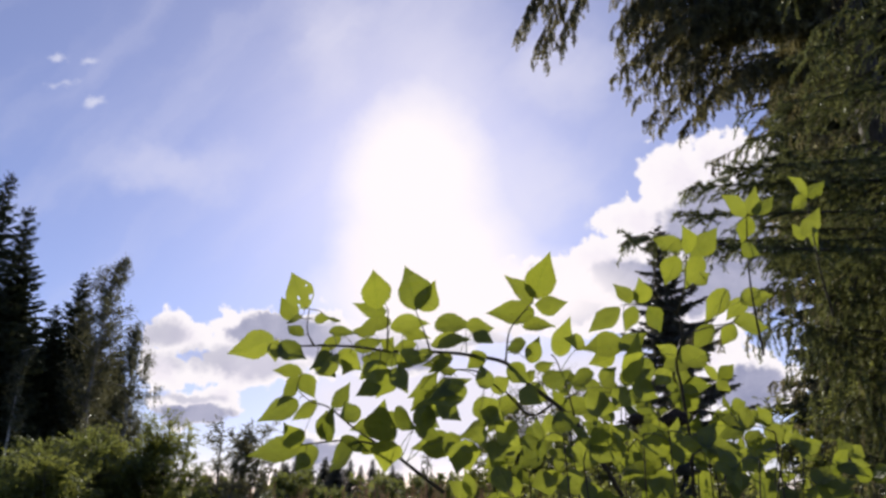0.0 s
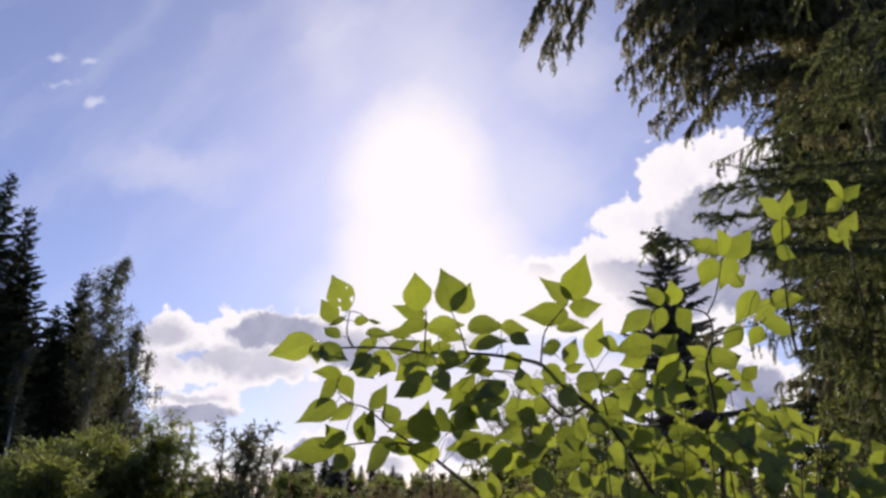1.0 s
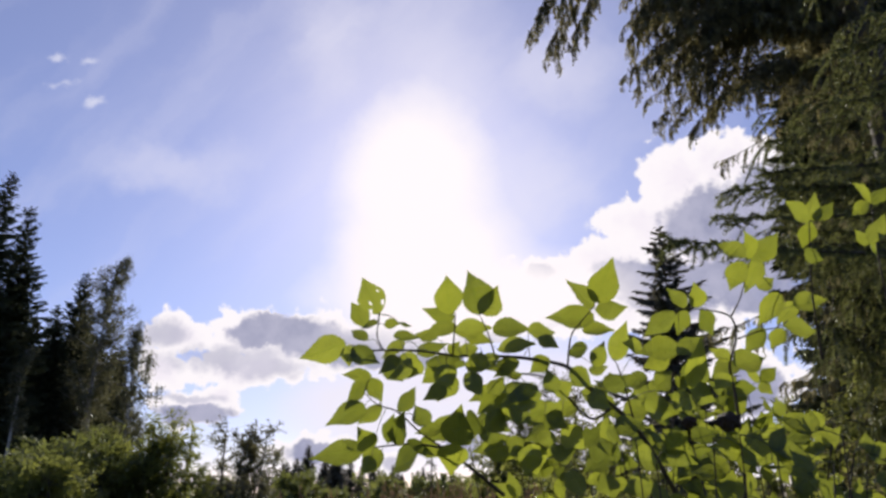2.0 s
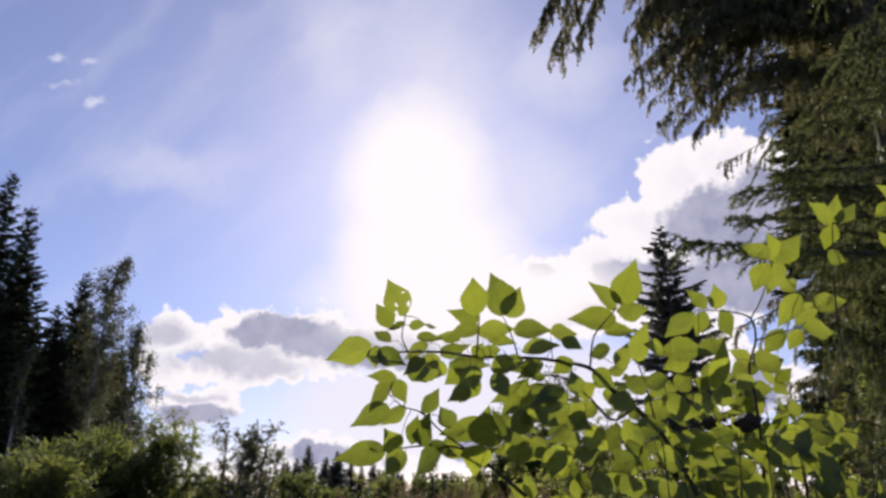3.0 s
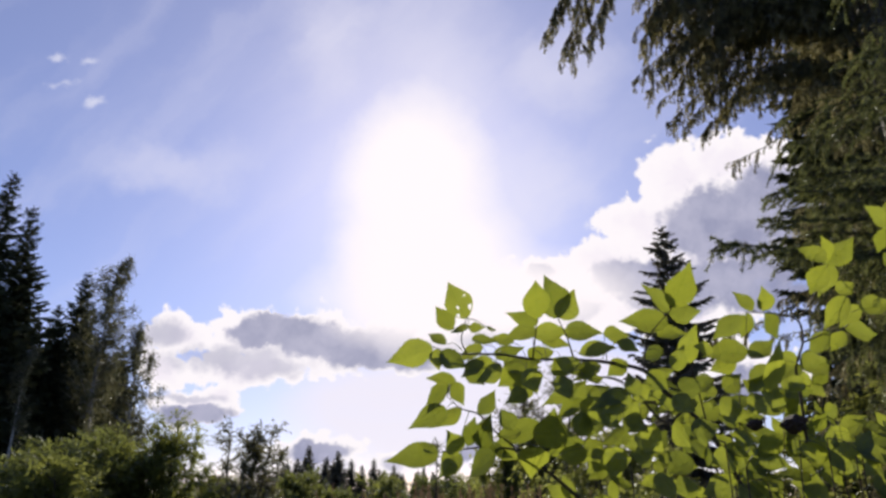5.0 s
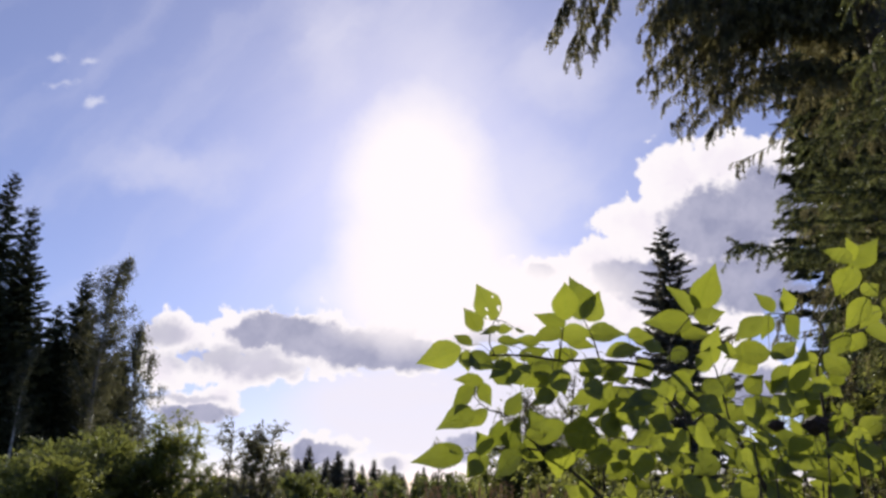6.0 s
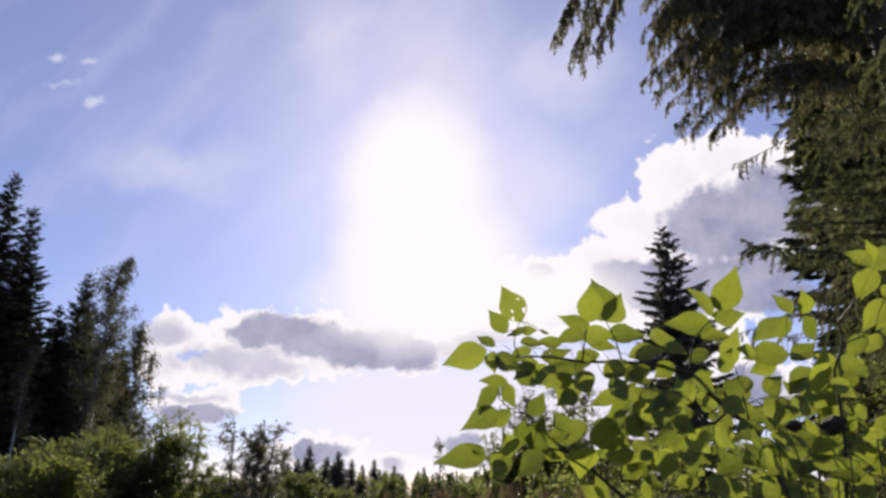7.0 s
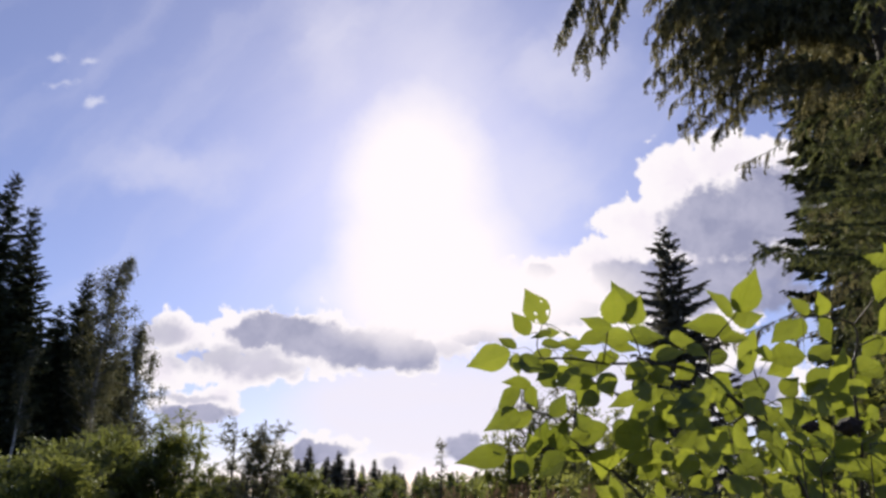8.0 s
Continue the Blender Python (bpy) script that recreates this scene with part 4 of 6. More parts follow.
copy_thing(far_b, pose(62.1, 188.6, 0, 0, 0, 258) @ Matrix.Scale(0.71, 4))
copy_thing(far, pose(65.5, 178.3, 0, 0, 0, 165) @ Matrix.Scale(0.60, 4))
copy_thing(far, pose(78.8, 194.2, 0, 0, 0, 185) @ Matrix.Scale(0.60, 4))
copy_thing(far_b, pose(81.7, 183.4, 0, 0, 0, 169) @ Matrix.Scale(0.70, 4))
copy_thing(far, pose(-47.4, 194.3, 0, 0, 0, 302) @ Matrix.Scale(0.58, 4))
copy_thing(far, pose(-50.6, 183.5, 0, 0, 0, 192) @ Matrix.Scale(0.62, 4))
copy_thing(far_b, pose(-58.7, 194.2, 0, 0, 0, 57) @ Matrix.Scale(0.65, 4))
copy_thing(far, pose(-63.8, 214.3, 0, 0, 0, 301) @ Matrix.Scale(0.56, 4))
copy_thing(far, pose(-65.9, 242.7, 0, 0, 0, 96) @ Matrix.Scale(0.65, 4))
copy_thing(far, pose(-53.6, 218.1, 0, 0, 0, 98) @ Matrix.Scale(0.67, 4))
copy_thing(far, pose(-54.3, 246.3, 0, 0, 0, 15) @ Matrix.Scale(1.02, 4))
copy_thing(far_b, pose(-46.4, 240.7, 0, 0, 0, 147) @ Matrix.Scale(0.75, 4))
copy_thing(far_b, pose(-38.6, 231.9, 0, 0, 0, 47) @ Matrix.Scale(0.72, 4))
copy_thing(far, pose(-30.5, 217.0, 0, 0, 0, 252) @ Matrix.Scale(0.66, 4))
copy_thing(far, pose(-27.8, 243.9, 0, 0, 0, 206) @ Matrix.Scale(0.67, 4))
copy_thing(far, pose(-20.3, 231.0, 0, 0, 0, 220) @ Matrix.Scale(0.78, 4))
copy_thing(far_b, pose(-15.1, 246.8, 0, 0, 0, 94) @ Matrix.Scale(0.81, 4))
copy_thing(far, pose(-8.6, 244.6, 0, 0, 0, 99) @ Matrix.Scale(0.78, 4))
copy_thing(far, pose(-2.2, 251.2, 0, 0, 0, 51) @ Matrix.Scale(0.62, 4))
copy_thing(far_b, pose(4.0, 229.7, 0, 0, 0, 163) @ Matrix.Scale(0.57, 4))
copy_thing(far, pose(10.9, 248.1, 0, 0, 0, 224) @ Matrix.Scale(0.77, 4))
copy_thing(far_b, pose(14.9, 212.2, 0, 0, 0, 190) @ Matrix.Scale(0.74, 4))
copy_thing(far_b, pose(23.7, 245.1, 0, 0, 0, 30) @ Matrix.Scale(0.80, 4))
copy_thing(far, pose(26.1, 213.0, 0, 0, 0, 305) @ Matrix.Scale(0.52, 4))
copy_thing(far, pose(32.3, 217.3, 0, 0, 0, 344) @ Matrix.Scale(0.58, 4))
copy_thing(far, pose(39.4, 224.3, 0, 0, 0, 298) @ Matrix.Scale(0.78, 4))
copy_thing(far_b, pose(50.5, 250.2, 0, 0, 0, 322) @ Matrix.Scale(0.84, 4))
copy_thing(far, pose(52.4, 230.0, 0, 0, 0, 58) @ Matrix.Scale(0.65, 4))
copy_thing(far_b, pose(56.3, 221.0, 0, 0, 0, 168) @ Matrix.Scale(0.83, 4))
copy_thing(far, pose(59.4, 212.1, 0, 0, 0, 214) @ Matrix.Scale(0.52, 4))
copy_thing(far, pose(72.8, 237.0, 0, 0, 0, 111) @ Matrix.Scale(0.69, 4))
copy_thing(far_b, pose(76.1, 228.7, 0, 0, 0, 126) @ Matrix.Scale(0.65, 4))
copy_thing(far, pose(86.8, 240.9, 0, 0, 0, 2) @ Matrix.Scale(0.81, 4))
copy_thing(far_b, pose(93.0, 239.9, 0, 0, 0, 74) @ Matrix.Scale(1.04, 4))
copy_thing(far, pose(87.9, 213.2, 0, 0, 0, 316) @ Matrix.Scale(0.67, 4))
# ---- the wood behind the near spruces ----
conifer("spruce", (6.2, 8.6, 0.0), 13.0, 1.8, "dark spruce in the shade behind the near ones", seed=150, group="spruces in the shade", sprays=4000, size=0.5, bare=0.03, droop=0.4, tier=0.8)
conifer("spruce", (6.9, 9.9, 0.0), 14.0, 2.0, "dark spruce in the shade behind the near ones", seed=151, group="spruces in the shade", sprays=4000, size=0.5, bare=0.03, droop=0.4, tier=0.8)
conifer("spruce", (7.9, 9.0, 0.0), 15.0, 2.3, "dark spruce in the shade behind the near ones", seed=152, group="spruces in the shade", sprays=4000, size=0.5, bare=0.03, droop=0.4, tier=0.8)
conifer("spruce", (9.6, 11.5, 0.0), 17.0, 2.8, "dark spruce in the shade behind the near ones", seed=153, group="spruces in the shade", sprays=4000, size=0.5, bare=0.03, droop=0.4, tier=0.8)
conifer("spruce", (7.2, 6.6, 0.0), 13.0, 2.0, "dark spruce in the shade behind the near ones", seed=154, group="spruces in the shade", sprays=4000, size=0.5, bare=0.03, droop=0.4, tier=0.8)
conifer("spruce", (11.0, 9.5, 0.0), 16.0, 2.8, "dark spruce in the shade behind the near ones", seed=155, group="spruces in the shade", sprays=4000, size=0.5, bare=0.03, droop=0.4, tier=0.8)
conifer("spruce", (10.4, 14.5, 0.0), 16.0, 2.5, "dark spruce in the shade behind the near ones", seed=156, group="spruces in the shade", sprays=4000, size=0.5, bare=0.03, droop=0.4, tier=0.8)
conifer("spruce", (6.8, 10.8, 0.0), 14.0, 1.7, "dark spruce in the shade behind the near ones", seed=157, group="spruces in the shade", sprays=9000, size=0.45, bare=0.03, droop=0.45, tier=0.7, fat=1.5)
conifer("spruce", (8.4, 13.2, 0.0), 15.0, 2.0, "dark spruce in the shade behind the near ones", seed=158, group="spruces in the shade", sprays=8000, size=0.55, bare=0.03, droop=0.45, tier=0.8, fat=1.5)
# ---- near spruces ----
spruce_rng = np.random.default_rng(77)
BIG, SMALL = (4.4, 6.3, 0.0), (2.9, 2.7, 0.0)
# forms: spacing of boughs, their reach, spacing of brushes, their length, spacing of needles, their length and width, spacing of side shoots (0: none)
FISHBONE = (0.045, 0.17, 0.070, 0.09, 0.0014, 0.019, 0.0034, 0)
CURTAIN = (0.085, 0.28, 0.045, 0.30, 0.0058, 0.034, 0.0125, 0.09)
FRINGE = (0.100, 0.38, 0.085, 0.24, 0.0018, 0.021, 0.0055, 0)
big_limbs = []
grow(big_limbs, 6.22, (0.686, 5.543, 5.519), -0.48, 1.00, 2.6, CURTAIN)
grow(big_limbs, 6.09, (0.863, 5.590, 5.387), -0.48, 1.00, 2.6, CURTAIN)
grow(big_limbs, 6.19, (0.969, 5.660, 5.489), -0.48, 1.00, 2.6, CURTAIN)
grow(big_limbs, 6.15, (1.078, 5.566, 5.453), -0.48, 1.00, 2.6, CURTAIN)
grow(big_limbs, 6.22, (1.141, 5.438, 5.516), -0.48, 1.00, 2.6, CURTAIN)
grow(big_limbs, 6.50, (0.795, 5.551, 5.796), -0.48, 1.00, 2.6, CURTAIN)
grow(big_limbs, 6.42, (0.956, 5.367, 5.715), -0.48, 1.00, 2.6, CURTAIN)
grow(big_limbs, 6.15, (1.877, 6.796, 5.831), -0.18, 1.05)
grow(big_limbs, 6.21, (2.148, 7.148, 5.890), -0.17, 1.05)
grow(big_limbs, 5.51, (1.986, 6.301, 5.271), -0.17, 1.05)
grow(big_limbs, 6.51, (1.980, 6.717, 6.138), -0.25, 1.05)
grow(big_limbs, 6.49, (1.887, 6.445, 6.315), -0.21, 1.05)
grow(big_limbs, 6.73, (1.870, 6.456, 6.629), -0.24, 1.05)
grow(big_limbs, 5.58, (2.171, 6.617, 5.205), -0.18, 1.05)
grow(big_limbs, 5.40, (2.283, 6.527, 5.065), -0.25, 1.05)
grow(big_limbs, 5.38, (2.650, 6.998, 5.243), -0.26, 1.05)
grow(big_limbs, 5.70, (2.923, 7.191, 5.535), -0.24, 1.05)
grow(big_limbs, 6.28, (2.664, 7.186, 5.914), -0.23, 1.05)
grow(big_limbs, 6.35, (2.455, 7.099, 6.091), -0.19, 1.05)
grow(big_limbs, 6.17, (2.117, 6.323, 5.789), -0.19, 1.05)
grow(big_limbs, 6.37, (3.128, 7.137, 6.000), -0.23, 1.05)
grow(big_limbs, 6.04, (2.753, 6.469, 5.891), -0.25, 1.05)
grow(big_limbs, 6.19, (2.824, 6.084, 6.005), -0.20, 1.05)
grow(big_limbs, 6.15, (2.464, 6.066, 5.851), -0.23, 1.05)
grow(big_limbs, 6.69, (2.438, 6.248, 6.348), -0.21, 1.05)
grow(big_limbs, 6.48, (3.286, 6.294, 6.237), -0.19, 1.05)
grow(big_limbs, 6.64, (3.339, 5.987, 6.249), -0.26, 1.05)
grow(big_limbs, 6.83, (2.386, 6.714, 6.481), -0.26, 1.05)
grow(big_limbs, 6.72, (2.189, 6.749, 6.508), -0.20, 1.05)
grow(big_limbs, 5.33, (2.671, 6.296, 5.220), -0.24, 1.05)
grow(big_limbs, 7.04, (3.458, 6.813, 6.877), -0.18, 1.05)
grow(big_limbs, 7.12, (4.014, 6.835, 6.733), -0.23, 1.05)
grow(big_limbs, 6.35, (3.952, 6.391, 6.090), -0.18, 1.05)
grow(big_limbs, 6.64, (3.662, 6.024, 6.315), -0.18, 1.05)
grow(big_limbs, 6.79, (2.885, 6.771, 6.683), -0.17, 1.05)
grow(big_limbs, 6.42, (1.933, 6.038, 6.218), -0.20, 1.05)
grow(big_limbs, 6.49, (2.541, 6.980, 6.284), -0.17, 1.05)
grow(big_limbs, 6.00, (2.636, 6.716, 5.801), -0.23, 1.05)
grow(big_limbs, 6.67, (1.878, 5.972, 6.453), -0.29, 1.05)
grow(big_limbs, 6.73, (2.221, 6.296, 6.628), -0.25, 1.05)
grow(big_limbs, 6.88, (2.430, 6.282, 6.753), -0.24, 1.05)
grow(big_limbs, 6.63, (2.592, 6.095, 6.520), -0.26, 1.05)
grow(big_limbs, 6.58, (2.117, 6.241, 6.343), -0.23, 1.05)
grow(big_limbs, 6.03, (2.334, 5.891, 5.859), -0.29, 1.05)
grow(big_limbs, 6.66, (2.725, 6.074, 6.283), -0.24, 1.05)
grow(big_limbs, 6.59, (1.919, 6.298, 6.373), -0.23, 1.05)
grow(big_limbs, 5.88, (2.136, 5.897, 5.693), -0.23, 1.05)
grow(big_limbs, 6.12, (3.013, 6.421, 5.894), -0.29, 1.05)
grow(big_limbs, 5.43, (2.906, 6.206, 5.265), -0.27, 1.05)
grow(big_limbs, 6.48, (1.858, 6.294, 6.019), -0.29, 1.00, 2.6, CURTAIN)
grow(big_limbs, 5.74, (1.880, 6.111, 5.540), -0.32, 1.00, 2.6, CURTAIN)
grow(big_limbs, 6.59, (1.867, 6.066, 6.062), -0.29, 1.00, 2.6, CURTAIN)
grow(big_limbs, 6.58, (2.124, 6.380, 6.155), -0.29, 1.00, 2.6, CURTAIN)
grow(big_limbs, 6.05, (2.095, 6.065, 5.678), -0.34, 1.00, 2.6, CURTAIN)
grow(big_limbs, 6.90, (2.145, 6.518, 6.679), -0.28, 1.00, 2.6, CURTAIN)
grow(big_limbs, 6.52, (2.115, 5.861, 6.042), -0.33, 1.00, 2.6, CURTAIN)
grow(big_limbs, 6.57, (2.334, 6.215, 6.032), -0.36, 1.00, 2.6, CURTAIN)
grow(big_limbs, 6.11, (2.329, 6.022, 5.547), -0.31, 1.00, 2.6, CURTAIN)
grow(big_limbs, 6.76, (2.310, 5.836, 6.162), -0.27, 1.00, 2.6, CURTAIN)
grow(big_limbs, 6.06, (2.490, 6.028, 5.686), -0.35, 1.00, 2.6, CURTAIN)
grow(big_limbs, 6.51, (2.602, 6.108, 6.058), -0.34, 1.00, 2.6, CURTAIN)
grow(big_limbs, 5.90, (2.351, 6.648, 5.684), -0.34, 1.00, 2.6, CURTAIN)
grow(big_limbs, 5.99, (2.673, 6.793, 5.631), -0.32, 1.00, 2.6, CURTAIN)
big_limbs += fan_of_limbs(spruce_rng, BIG, np.linspace(1.0, 5.0, 16), (0.9, 1.5), (115, 225), 0.85) + fan_of_limbs(spruce_rng, BIG, np.linspace(0.8, 5.2, 20), (1.5, 2.4), (240, 290), 0.85)
big_limbs += fan_of_limbs(spruce_rng, BIG, np.linspace(4.0, 9.5, 18), (0.8, 1.6), (190, 270), 0.85) + fan_of_limbs(spruce_rng, BIG, np.linspace(2, 9, 16), (1.6, 2.6), (-110, 150), 0.5) + fan_of_limbs(spruce_rng, BIG, np.linspace(9, 14, 12), (1.2, 2.0), (0, 360), 0.35)
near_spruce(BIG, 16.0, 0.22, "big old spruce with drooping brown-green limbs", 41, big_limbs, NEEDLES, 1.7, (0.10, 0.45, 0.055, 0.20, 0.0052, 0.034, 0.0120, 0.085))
small_limbs = []
grow(small_limbs, 2.42, (0.507, 1.826, 2.085), 0.02, 1.30, 0.5, FISHBONE)
grow(small_limbs, 2.55, (0.703, 1.946, 2.196), 0.00, 1.00, 0.2, FISHBONE)
grow(small_limbs, 2.70, (0.769, 1.962, 2.300), 0.00, 1.30, 0.3, FISHBONE)
grow(small_limbs, 2.85, (0.894, 1.990, 2.372), 0.00, 1.30, 0.3, FISHBONE)
grow(small_limbs, 2.55, (0.855, 2.064, 2.161), 0.02, 1.30, 0.7, FISHBONE)
grow(small_limbs, 2.55, (0.983, 2.142, 2.240), 0.02, 1.30, 0.7, FISHBONE)
grow(small_limbs, 3.20, (1.119, 2.281, 2.447), 0.02, 1.30, 0.6, FISHBONE)
grow(small_limbs, 3.10, (1.045, 2.210, 2.350), 0.02, 1.30, 0.6, FISHBONE)
grow(small_limbs, 2.60, (1.140, 2.376, 2.179), 0.02, 1.00, 0.8, FISHBONE)
grow(small_limbs, 3.60, (1.775, 3.563, 3.320), 0.03, 1.10)
grow(small_limbs, 2.00, (1.380, 2.925, 2.128), 0.03, 1.25, 1.5, FRINGE)
grow(small_limbs, 2.25, (1.424, 2.876, 2.266), 0.03, 1.25, 1.5, FRINGE)
grow(small_limbs, 2.35, (1.502, 2.852, 2.335), 0.03, 1.25, 1.5, FRINGE)
grow(small_limbs, 2.10, (1.599, 2.892, 2.220), 0.03, 1.25, 1.5, FRINGE)
grow(small_limbs, 2.50, (1.810, 3.024, 2.446), 0.03, 1.25, 1.5, FRINGE)
grow(small_limbs, 2.60, (1.563, 2.803, 2.473), 0.03, 1.25, 1.5, FRINGE)
grow(small_limbs, 2.80, (1.703, 2.846, 2.651), 0.03, 1.25, 1.5, FRINGE)
grow(small_limbs, 2.30, (1.854, 2.955, 2.342), 0.03, 1.25, 1.5, FRINGE)
grow(small_limbs, 2.60, (1.843, 2.795, 2.496), 0.03, 1.25, 1.5, FRINGE)
grow(small_limbs, 1.90, (1.745, 2.925, 2.128), 0.03, 1.25, 1.5, FRINGE)
grow(small_limbs, 1.80, (1.599, 2.949, 2.059), 0.03, 1.25, 1.5, FRINGE)
grow(small_limbs, 1.70, (1.867, 2.957, 2.036), 0.03, 1.25, 1.5, FRINGE)
grow(small_limbs, 1.90, (1.428, 2.835, 2.081), 0.03, 1.25, 1.5, FRINGE)
grow(small_limbs, 1.60, (1.640, 2.890, 1.926), 0.03, 1.25, 1.5, FRINGE)
grow(small_limbs, 1.75, (1.531, 2.990, 1.944), 0.03, 1.10, 1.3, FRINGE)
grow(small_limbs, 1.65, (1.580, 3.031, 1.829), 0.03, 1.10, 1.3, FRINGE)
grow(small_limbs, 1.50, (1.636, 3.071, 1.714), 0.03, 1.10, 1.3, FRINGE)
grow(small_limbs, 1.60, (1.733, 3.039, 1.806), 0.03, 1.10, 1.3, FRINGE)
grow(small_limbs, 1.70, (1.823, 3.006, 1.898), 0.03, 1.10, 1.3, FRINGE)
grow(small_limbs, 1.50, (1.793, 2.969, 1.704), 0.03, 1.10, 1.3, FRINGE)
grow(small_limbs, 1.35, (1.640, 3.008, 1.593), 0.03, 1.10, 1.3, FRINGE)
grow(small_limbs, 1.30, (1.805, 3.016, 1.571), 0.03, 1.10, 1.3, FRINGE)
grow(small_limbs, 2.90, (1.242, 2.478, 2.489), 0.03, 1.10)
grow(small_limbs, 3.10, (1.428, 2.599, 2.748), 0.03, 1.10)
grow(small_limbs, 3.40, (1.552, 2.703, 3.055), 0.03, 1.10)
grow(small_limbs, 3.80, (1.705, 2.797, 3.389), 0.03, 1.10)
grow(small_limbs, 3.90, (1.784, 2.660, 3.476), 0.03, 1.10)
small_limbs += fan_of_limbs(spruce_rng, SMALL, np.linspace(2.5, 4.6, 20), (0.9, 1.6), (130, 250), 0.9) + fan_of_limbs(spruce_rng, SMALL, np.linspace(0.5, 2.4, 9), (0.7, 1.2), (110, 200), 0.8) + fan_of_limbs(spruce_rng, SMALL, np.linspace(0.6, 5, 14), (1.2, 1.9), (-100, 100), 0.35) + fan_of_limbs(spruce_rng, SMALL, np.linspace(4.5, 10, 22), (0.6, 1.4), (0, 360), 0.35)
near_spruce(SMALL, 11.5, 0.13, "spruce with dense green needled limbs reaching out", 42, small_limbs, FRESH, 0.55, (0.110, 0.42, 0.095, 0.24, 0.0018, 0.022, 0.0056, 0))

# ---- the leafy shrub close by ----
SHRUBS = [thing("leafy_shrub", at, words, "shrub", "shrubs close by") for at, words in (
    ((0.45, 1.62, 0.0), "young green broad-leaved shrub with a long arching stem"),
    ((0.62, 1.72, 0.0), "upright green broad-leaved shrub with yellowing lower leaves"),
    ((0.50, 1.95, 0.0), "thick low green broad-leaved shrub behind the arching one"))]
shrub = SHRUBS[0]


def leaf_mesh(seed):
    """A unit leaflet along +x from 0 to 1, half width up to 0.5: pointed, finely toothed, folded and curled."""
    rng = np.random.default_rng(seed)
    n = 28
    bend, fold, twist = rng.uniform(-0.30, 0.06), rng.uniform(0.14, 0.36), rng.uniform(-0.25, 0.25)
    skew, peak = rng.uniform(-0.05, 0.05), rng.uniform(0.36, 0.46)
    pts, faces = [], []
    for i in range(n + 1):
        x = (i / n) ** 1.08
        h = 0.5 * math.sin(math.pi * x ** (math.log(0.5) / math.log(peak))) ** 0.78 * (1 - 0.62 * max(0.0, x - 0.5) / 0.5) if 0 < i < n else 0.0
        h = max(h, 0.02 * (1 - x))
        z = bend * (x - 0.4) ** 2 + 0.02 * math.sin(x * 9 + seed)
        y0 = skew * math.sin(math.pi * x)
        for s in (-1, 0, 1):
            tooth = 1 + s * s * ((0.042 if i % 2 else -0.038) + 0.018 * rng.standard_normal()) * (h > 0.1)
            pts.append((x - 0.015 * s * s * (i % 2), y0 + s * h * tooth, z + fold * abs(s) * h + twist * s * h * x + 0.015 * s * s * rng.standard_normal()))
    for i in range(n):
        for j in range(2):
            a = i * 3 + j
            faces.append((a, a + 3, a + 4, a + 1))
    me = bpy.data.meshes.new("leaflet")
    me.from_pydata(pts, [], faces)
    me.materials.append(LEAF)
    for p in me.polygons:
        p.use_smooth = True
    return me


def eaten_leaf_mesh():
    """A finer leaflet with holes gnawed through it."""
    n, m = 22, 14
    pts, faces = [], []
    for i in range(n + 1):
        x = i / n
        h = max(0.5 * math.sin(math.pi * x ** 0.8) ** 0.8 * (1 - 0.6 * max(0.0, x - 0.5) / 0.5), 0.01 * (1 - x))
        for j in range(m + 1):
            s = 2 * j / m - 1
            pts.append((x, s * h * (1 + 0.03 * (i % 2)), -0.12 * (x - 0.4) ** 2 + 0.15 * abs(s) * h))
    bites = ((0.22, -0.30, 0.07), (0.30, 0.10, 0.05), (0.12, 0.22, 0.06), (0.52, -0.30, 0.04))
    for i in range(n):
        for j in range(m):
            a = i * (m + 1) + j
            c = (Vector(pts[a]) + Vector(pts[a + m + 2])) / 2
            if all(math.hypot(c.x - bx, c.y - by) > r for bx, by, r in bites):
                faces.append((a, a + m + 1, a + m + 2, a + 1))
    me = bpy.data.meshes.new("leaflet")
    me.from_pydata(pts, [], faces)
    me.materials.append(LEAF)
    for p in me.polygons:
        p.use_smooth = True
    return me


EATEN = eaten_leaf_mesh()
LEAF_MESHES = [leaf_mesh(i) for i in range(9)]
leaf_rng = random.Random(11)
BASES, LINES = [], []


def leaflet(base, tip, width, turn, mesh=None):
    """A leaflet of the shrub from base to tip; turn: degrees about the midrib, 0 faces the open meadow."""
    base, tip = Vector(base), Vector(tip)
    x = tip - base
    length = x.length
    x.normalize()
    face = Vector((0, -0.93, 0.36))
    z = (face - x * face.dot(x)).normalized()
    z.rotate(Matrix.Rotation(radians(turn), 3, x))
    y = z.cross(x)
    m = Matrix((x, y, z)).transposed().to_4x4()
    m.translation = base - shrub.location
    BASES.append((shrub, np.array(base)))
    ob = new("leaflet", mesh or leaf_rng.choice(LEAF_MESHES))
    ob.parent = shrub
    w = min(width, length * 0.98)
    ob.matrix_basis = m @ Matrix.Diagonal((length, w, min(length, w) * leaf_rng.choice((0.8, 1.0, -0.9)), 1))
    return ob


def stem(pts, r0, r1, mat=None):
    line = spline(np.array(pts) - np.array(shrub.location), 5 * len(pts))
    LINES.append((shrub, line + np.array(shrub.location)))
    part("stem", tube(line, r0 * 1.3, r1 * 1.15, 6, 0.05, np.random.default_rng(len(pts))), mat or STEM, shrub)


